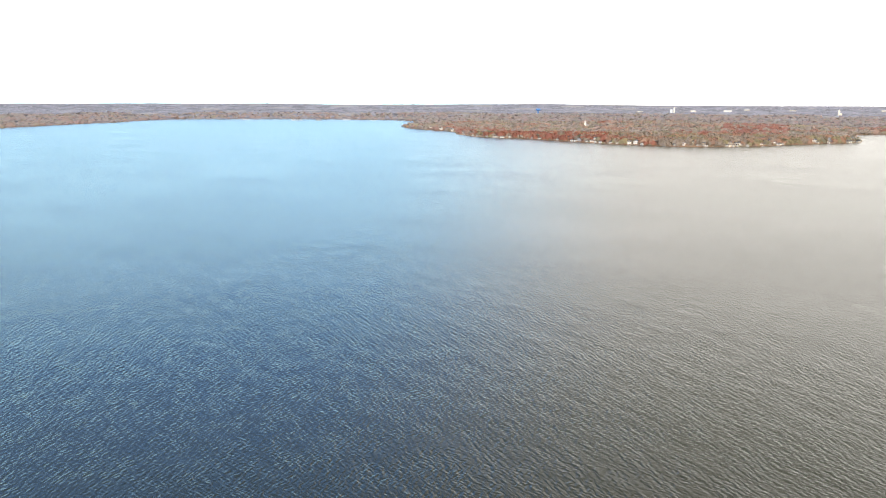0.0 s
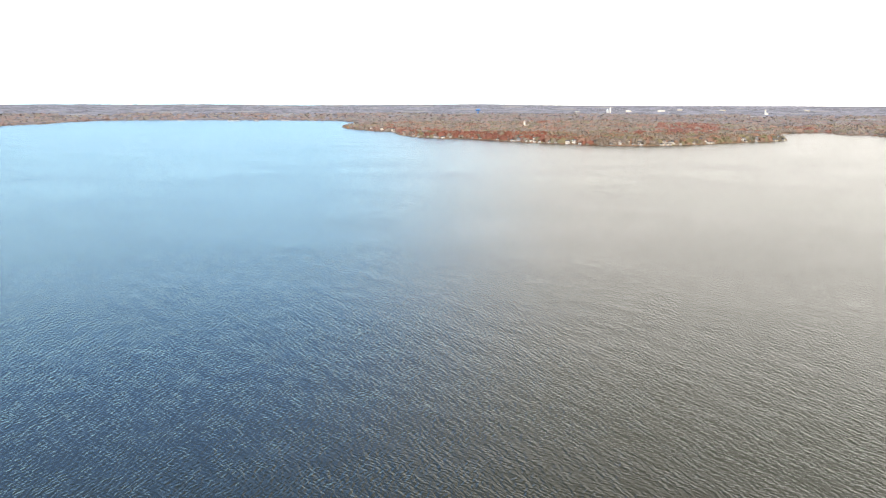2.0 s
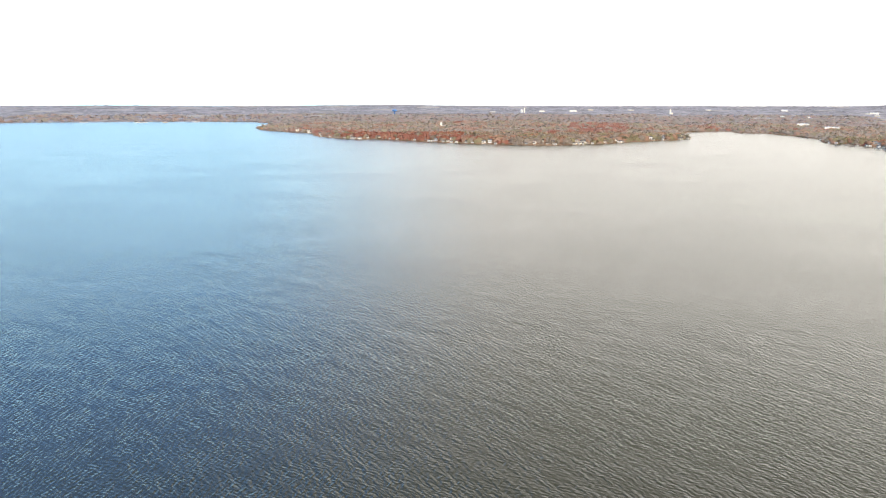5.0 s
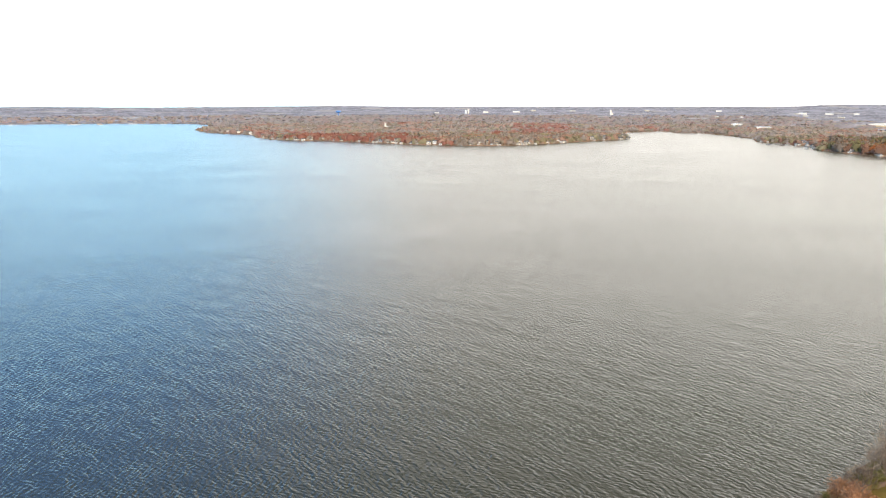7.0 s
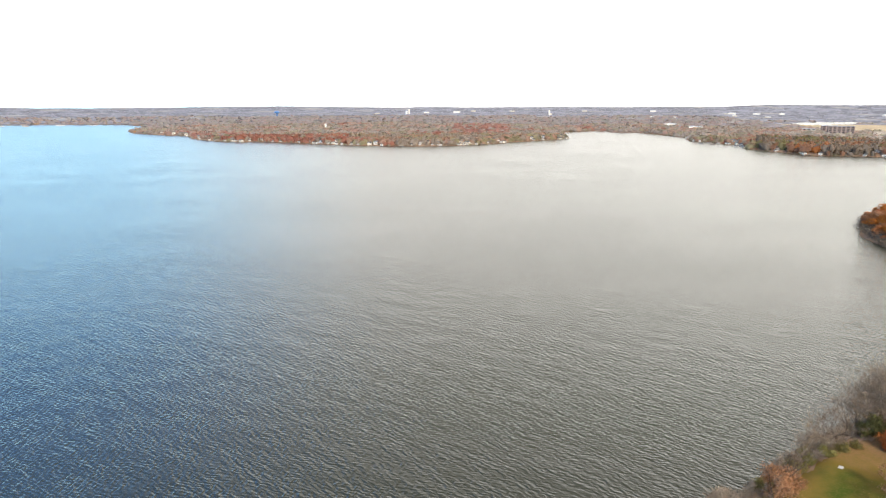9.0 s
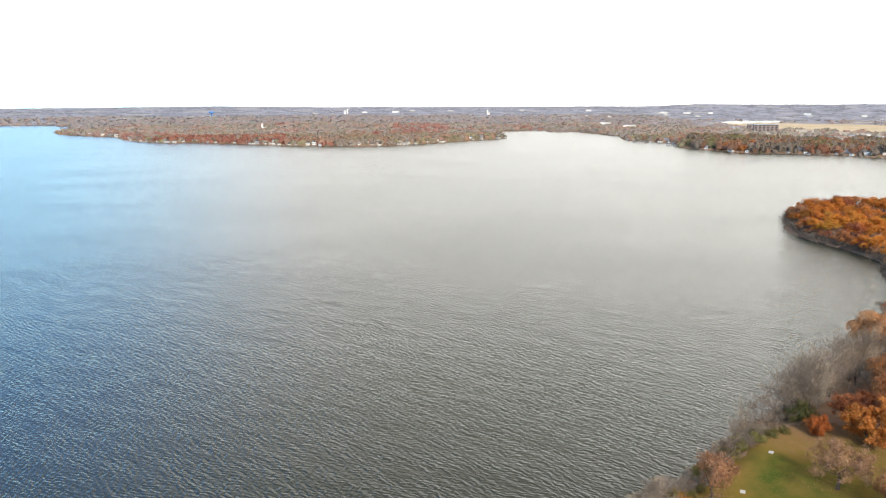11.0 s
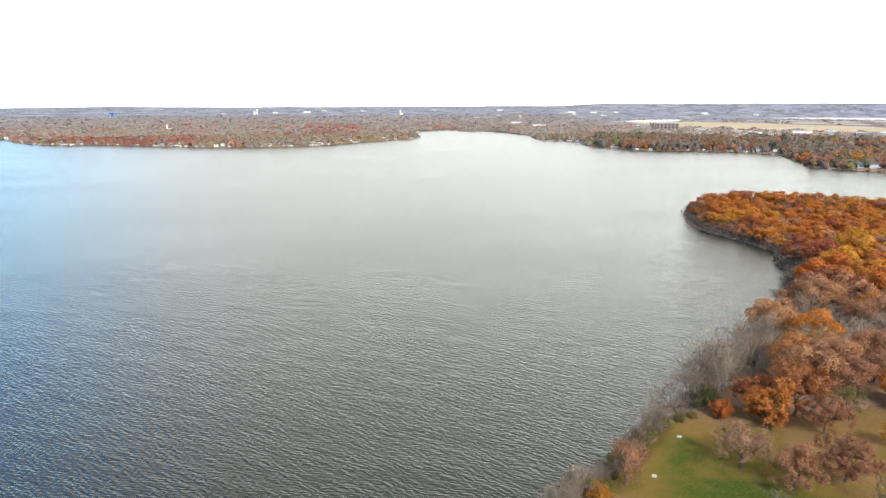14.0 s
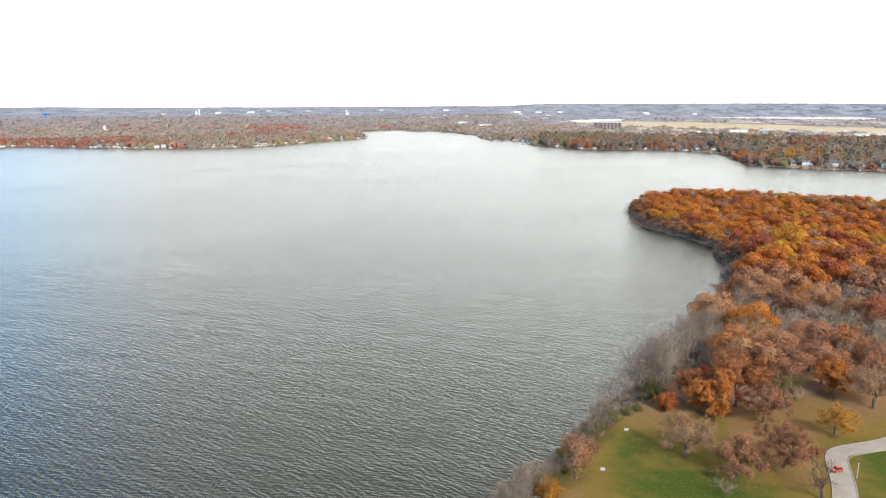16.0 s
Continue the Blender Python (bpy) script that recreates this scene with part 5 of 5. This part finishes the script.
def house_kit(wall, roof, w, d, storeys, wing):
    """Meshes of one gabled house, its long side to the front (-y): wall, roof, chimney, door, windows."""
    h = 2.9 * storeys + 0.6
    ridge = h + d * 0.30
    bodies = [box(-w / 2, w / 2, -d / 2, d / 2, -3.0, h)]
    gv = np.array([(-w / 2, -d / 2, h), (-w / 2, d / 2, h), (-w / 2, 0, ridge), (w / 2, -d / 2, h), (w / 2, d / 2, h), (w / 2, 0, ridge)])
    gf = np.array([(0, 2, 1, 1), (3, 4, 5, 5)])
    o, e = 0.5, 0.25
    slope = (ridge - h) / (d / 2)
    roofs = []
    for s in (-1, 1):
        a, b = (-w / 2 - o, s * (d / 2 + o), h - o * slope), (w / 2 + o, s * (d / 2 + o), h - o * slope)
        c, g = (w / 2 + o, 0, ridge), (-w / 2 - o, 0, ridge)
        v = np.array([a, b, c, g] + [(p[0], p[1], p[2] + e) for p in (a, b, c, g)])
        roofs.append((v, np.array([(0, 1, 2, 3), (4, 5, 6, 7), (0, 1, 5, 4), (1, 2, 6, 5), (2, 3, 7, 6), (3, 0, 4, 7)])))
    kit = [("wall", merged(bodies), wall), ("gable", (gv, gf), wall), ("roof", merged(roofs), roof), ("chimney", box(w * 0.22, w * 0.22 + 0.9, 0.6, 1.6, h, ridge + 1.1), "wall_brick")]
    kit.append(("door", box(-0.55, 0.55, -d / 2 - 0.06, -d / 2, 0.1, 2.2), "wall_brick"))
    for k in range(storeys):
        for x in np.linspace(-w / 2 + 1.8, w / 2 - 1.8, max(3, int(w // 3.2))):
            if k or abs(x) > 1.4:
                kit.append(("window", box(x - 0.75, x + 0.75, -d / 2 - 0.08, -d / 2, 2.9 * k + 0.9, 2.9 * k + 2.4), "dark_glass"))
    if wing:
        kit.append(("porch", box(-w / 2 + 0.5, w / 2 - 0.5, -d / 2 - 2.6, -d / 2 - 0.02, 0.0 - 2.0, 0.25), "deck"))
        kit.append(("garage", box(w / 2 + 0.02, w / 2 + 5.5, -d / 2 + 1, d / 2 - 1, -3.0, 2.9), wall))
        kit.append(("garage_roof", box(w / 2 + 0.02, w / 2 + 5.9, -d / 2 + 0.6, d / 2 - 0.6, 2.9, 3.15), roof))
    return [(n, mesh(n, v, f, [M[m]]), m) for n, (v, f), m in kit]


WORDS = {"wall_white": "white", "wall_tan": "tan", "wall_grey": "grey", "wall_brick": "brown brick", "roof_dark": "dark", "roof_brown": "brown"}
KITS, MADE = {}, {}


def house(x, y, wall, roof="roof_dark", w=13, d=9, storeys=2, wing=False, turn=0.0):
    key = (wall, roof, w, d, storeys, wing)
    out = math.degrees(math.atan2(-x, y)) + turn         # its front looks about to the lake
    m = pose(x, y, float(height(x, y)) + 0.1, 0, 0, out)
    if key not in MADE:
        ob = tagged(new("house"), "%s %s-storey house with a %s gabled roof by the lake" % (WORDS[wall], {1: "one", 2: "two", 3: "three"}[storeys], WORDS[roof]), "house", "houses along the shore")
        for n, me, _ in house_kit(*key):
            p = new(n, me)
            p.parent = ob
        ob.matrix_basis = m
        ob.scale = (0.64, 0.64, 0.64)
        MADE[key] = ob
    else:
        copy_thing(MADE[key], m)


KINDS = [("wall_white", "roof_dark", 13, 9, 2, False), ("wall_tan", "roof_brown", 14, 9, 2, True), ("wall_white", "roof_brown", 11, 8, 1, False), ("wall_grey", "roof_dark", 13, 9, 2, True),
         ("wall_tan", "roof_dark", 11, 8, 1, False), ("wall_brick", "roof_brown", 13, 9, 2, False), ("wall_white", "roof_dark", 16, 10, 2, True)]
for x, y, k in SHORE_HOUSES:
    house(x, y, *KINDS[k], turn=((x * 0.37 + y * 0.11) % 1.0 - 0.5) * 50)


# ---------------------------------------------------------------- docks at the shore lots
def dock(x, y, length, turn):
    ob = tagged(new("dock"), "narrow grey wooden dock reaching into the lake", "dock", "docks along the shore")
    ob.matrix_basis = pose(x, y, 0.0, 0, 0, turn)
    part("decking", *box(-0.9, 0.9, -length, 0, 0.55, 0.72), [M["deck"]], ob)
    for k, yy in enumerate(np.linspace(-length + 0.4, -1.0, 4)):
        for s in (-0.85, 0.85):
            v, f = tubes([(np.array((s, yy, -1.5)), np.array((s, yy, 1.2)), 0.10, 0.10)], 5)
            part("pile", v, f, [M["deck"]], ob)


for i, (x, y) in enumerate(DOCKS):
    dock(x, y, 14 + (i * 5) % 9, math.degrees(math.atan2(-x, y)) + (i * 37) % 30 - 15)


# ---------------------------------------------------------------- boathouses at the waterline
def boathouse(wall, roof):
    ob = tagged(new("boathouse"), "small %s boathouse at the water's edge" % WORDS[wall], "boathouse", "boathouses along the shore")
    gable = (np.array([(-2.6, -3, 2.5), (2.6, -3, 2.5), (0, -3, 4.1), (-2.6, 3, 2.5), (2.6, 3, 2.5), (0, 3, 4.1)], float), np.array([(0, 1, 2, 2), (4, 3, 5, 5)]))
    part("wall", *box(-2.6, 2.6, -3, 3, -1.5, 2.5), [M[wall]], ob)
    part("gable", *gable, [M[wall]], ob)
    slopes = []
    for s in (-1, 1):
        a, b, c, g = (s * 3.0, -3.4, 2.25), (s * 3.0, 3.4, 2.25), (0, 3.4, 4.1), (0, -3.4, 4.1)
        slopes.append((np.array([a, b, c, g] + [(p[0], p[1], p[2] + 0.2) for p in (a, b, c, g)]), np.array([(0, 1, 2, 3), (4, 5, 6, 7), (0, 1, 5, 4), (1, 2, 6, 5), (2, 3, 7, 6), (3, 0, 4, 7)])))
    part("roof", *merged(slopes), [M[roof]], ob)
    part("door", *box(-1.5, 1.5, -3.08, -3.0, -0.4, 2.0), [M["wall_grey"]], ob)
    return ob


BOATHOUSES = [boathouse("wall_white", "roof_brown"), boathouse("wall_tan", "roof_dark"), boathouse("wall_white", "roof_dark")]
rng = np.random.default_rng(41)
placed = 0
for first, last, many in ((18, 34, 44), (44, 58, 18)):
    for k in range(many):
        i = int(rng.integers(first, last))
        u = rng.random()
        hx, hy = (LAKE[i][j] * (1 - u) + LAKE[i + 1][j] * u for j in (0, 1))
        hr = math.hypot(hx, hy)
        hx, hy = hx + hx / hr * 7, hy + hy / hr * 7
        m = pose(hx, hy, max(0.9, float(height(hx, hy))), 0, 0, math.degrees(math.atan2(-hx, hy)) + rng.uniform(-35, 35))
        ob = BOATHOUSES[placed] if placed < 3 else copy_thing(BOATHOUSES[placed % 3], m)
        ob.matrix_basis = m
        CLEARINGS.append((hx, hy, 5.0)), CLEARINGS.append((hx - hx / hr * 8, hy - hy / hr * 8, 4.0))
        placed += 1


# ---------------------------------------------------------------- large low buildings
def big_building(name, x, y, w, d, h, wall, roof, label, turn=0.0, storeys=1, category="building"):
    ob = tagged(new(name), label, category)
    ob.matrix_basis = pose(x, y, float(height(x, y)), 0, 0, math.degrees(math.atan2(-x, y)) + turn)
    part("wall", *box(-w / 2, w / 2, -d / 2, d / 2, -6.0, h), [M[wall]], ob)
    part("roof", *box(-w / 2 - 0.4, w / 2 + 0.4, -d / 2 - 0.4, d / 2 + 0.4, h, h + 0.7), [M[roof]], ob)
    part("roof_unit", *box(-w * 0.2, -w * 0.2 + 4, -2, 2, h + 0.7, h + 2.5), [M["roof_grey"]], ob)
    step = h / storeys
    count = max(3, min(9, int(w // 10)))
    for k in range(storeys if storeys > 1 and math.hypot(x, y) < 2500 and w < 65 else 0):
        for i in range(count):
            cx = -w / 2 + (i + 0.5) * w / count
            part("window", *box(cx - w / count * 0.3, cx + w / count * 0.3, -d / 2 - 0.1, -d / 2, k * step + step * 0.28, k * step + step * 0.8), [M["dark_glass"]], ob)


for args in BIG:
    big_building("commercial_building", *args)


# ---------------------------------------------------------------- towers
def tower_at(name, x, y, label, pieces, category):
    ob = tagged(new(name), label, category)
    ob.matrix_basis = pose(x, y, float(height(x, y)) - 1.0, 0, 0, math.degrees(math.atan2(-x, y)))
    for n, v, f, m in pieces:
        part(n, v, f, [M[m]], ob, shade=False)


def ring_stack(rows, sides=14):
    """Tubes one on another: rows of (height, radius)."""
    return tubes([(np.array((0, 0, z0)), np.array((0, 0, z1)), r0, max(r1, 0.02)) for (z0, r0), (z1, r1) in zip(rows, rows[1:])], sides)


pieces = [("tank", *ring_stack([(14, 1), (16, 8), (18.5, 12.5), (22, 12.5), (25, 8), (26.5, 0.1)]), "blue_paint"), ("stem", *ring_stack([(-2, 5.0), (3, 3.2), (15, 2.8)]), "blue_paint")]
tower_at("water_tower", 728, 3424, "bright blue water tower rising over the far woods", pieces, "tower")
v1, f1 = box(-2.4, 2.4, -2.4, 2.4, -2, 16)
pieces = [("shaft", v1, f1, "wall_white"), ("cap", *box(-2.7, 2.7, -2.7, 2.7, 16, 16.7), "roof_white"), ("side_building", *box(-2, 13, 4.1, 10, -2, 6.5), "wall_white"), ("side_roof", *box(-2.4, 13.4, 3.8, 10.4, 6.5, 7.0), "roof_white")]
tower_at("white_tower", 571, 2044, "white square tower with a low white building among trees", pieces, "tower")
pieces = [("silo", *ring_stack([(-2, 3.6), (23, 3.6), (25, 2.4), (26, 0.1)]), "wall_white"), ("bin", *ring_stack([(-2, 6), (15, 6), (19, 0.1)]), "roof_white")]
pieces[1] = ("bin", pieces[1][1] + (-13, 0, 0), pieces[1][2], "roof_white")
tower_at("silo", 1410, 3480, "tall white silo with a lower bin in the far distance", pieces, "silo")
pieces = [("silo", *ring_stack([(-2, 4), (22, 4), (25, 0.1)]), "wall_white"), ("hall", *box(-3, 12, 8, 16, -2, 9), "wall_white"), ("hall_roof", *box(-3.4, 12.4, 7.6, 16.4, 9, 9.6), "roof_white")]
tower_at("silo", 1913, 2957, "white tower with a white hall over distant trees", pieces, "silo")

# ---------------------------------------------------------------- boats on the water
def boat(x, y, turn, scale, label):
    ob = tagged(new("boat"), label, "boat")
    ob.matrix_basis = pose(x, y, -0.10, 0, 0, turn)
    ob.scale = (scale, scale, scale)
    solid("hull", [(-2.6, 0.0, 0.8), (-2.7, 0.65, 1.0), (1.2, 0.75, 1.0), (3.0, 0.9, 0.15), (2.4, 0.2, 0.1), (1.0, 0.0, 0.7)], 1.05, M["roof_dark"], ob, bevel=0.03)
    for k in (-1.6, -0.2):
        part("seat", *box(-0.8, 0.8, k - 0.25, k + 0.25, 0.72, 0.98), [M["wall_grey"]], ob)
    part("outboard_motor", *box(-0.2, 0.2, -3.05, -2.68, 0.2, 1.25), [M["tyre"]], ob)


boat(739, 275, 115, 1.0, "small dark fishing boat on open water")
boat(1000, 935, 100, 0.7, "tiny dark rowing boat near the far shore")

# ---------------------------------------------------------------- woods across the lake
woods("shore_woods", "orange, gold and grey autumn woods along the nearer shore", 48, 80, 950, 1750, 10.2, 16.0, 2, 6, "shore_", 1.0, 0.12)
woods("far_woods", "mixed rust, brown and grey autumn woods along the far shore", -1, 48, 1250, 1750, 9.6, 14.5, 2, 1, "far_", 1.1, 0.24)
woods("inner_woods", "brown and grey autumn woods inland of the far shore, haze in their colour", -1, 80, 1750, 2500, 19.0, 14.0, 1, 2, "mid_", 1.4, 0.36)
woods("distant_woods", "brown and grey woods in the far distance, haze put into their colour", -32, 80, 2500, 3500, 30.0, 13.0, 0, 3, "dist_", 2.0, 0.42)
woods("horizon_woods", "woods on the low hills at the horizon, greyed by haze in their colour", -32, 80, 3500, 4870, 45.0, 9.0, 0, 4, "rim_", 4.2, 0.66)


def waterside(name, label, points, palette, seed, tall=3.0, step=4.5):
    """Low brush all along a stretch of shore."""
    rng = np.random.default_rng(seed)
    pts = np.array(points, float)
    rows = []
    for a, b in zip(pts, pts[1:]):
        n = max(1, int(np.linalg.norm(b - a) / step))
        rows.append(a + (b - a) * rng.random((n, 1)) + rng.normal(0, 2.5, (n, 2)))
    p = np.concatenate(rows)
    d = inland(p[:, 0], p[:, 1])
    p = p[(d > -1.5) & (d < 9)]
    for cx, cy, cr in CLEARINGS:
        p = p[np.hypot(p[:, 0] - cx, p[:, 1] - cy) > cr * 0.8]
    kind = rng.choice([7, 7, 7, 1, 5, 6, 0], len(p))
    z = np.maximum(height(p[:, 0], p[:, 1]), 0.0) - 0.1
    return joined_trees(name, np.column_stack([p, z]), tall * rng.uniform(0.6, 1.5, len(p)), kind, 1, label, rng, palette)


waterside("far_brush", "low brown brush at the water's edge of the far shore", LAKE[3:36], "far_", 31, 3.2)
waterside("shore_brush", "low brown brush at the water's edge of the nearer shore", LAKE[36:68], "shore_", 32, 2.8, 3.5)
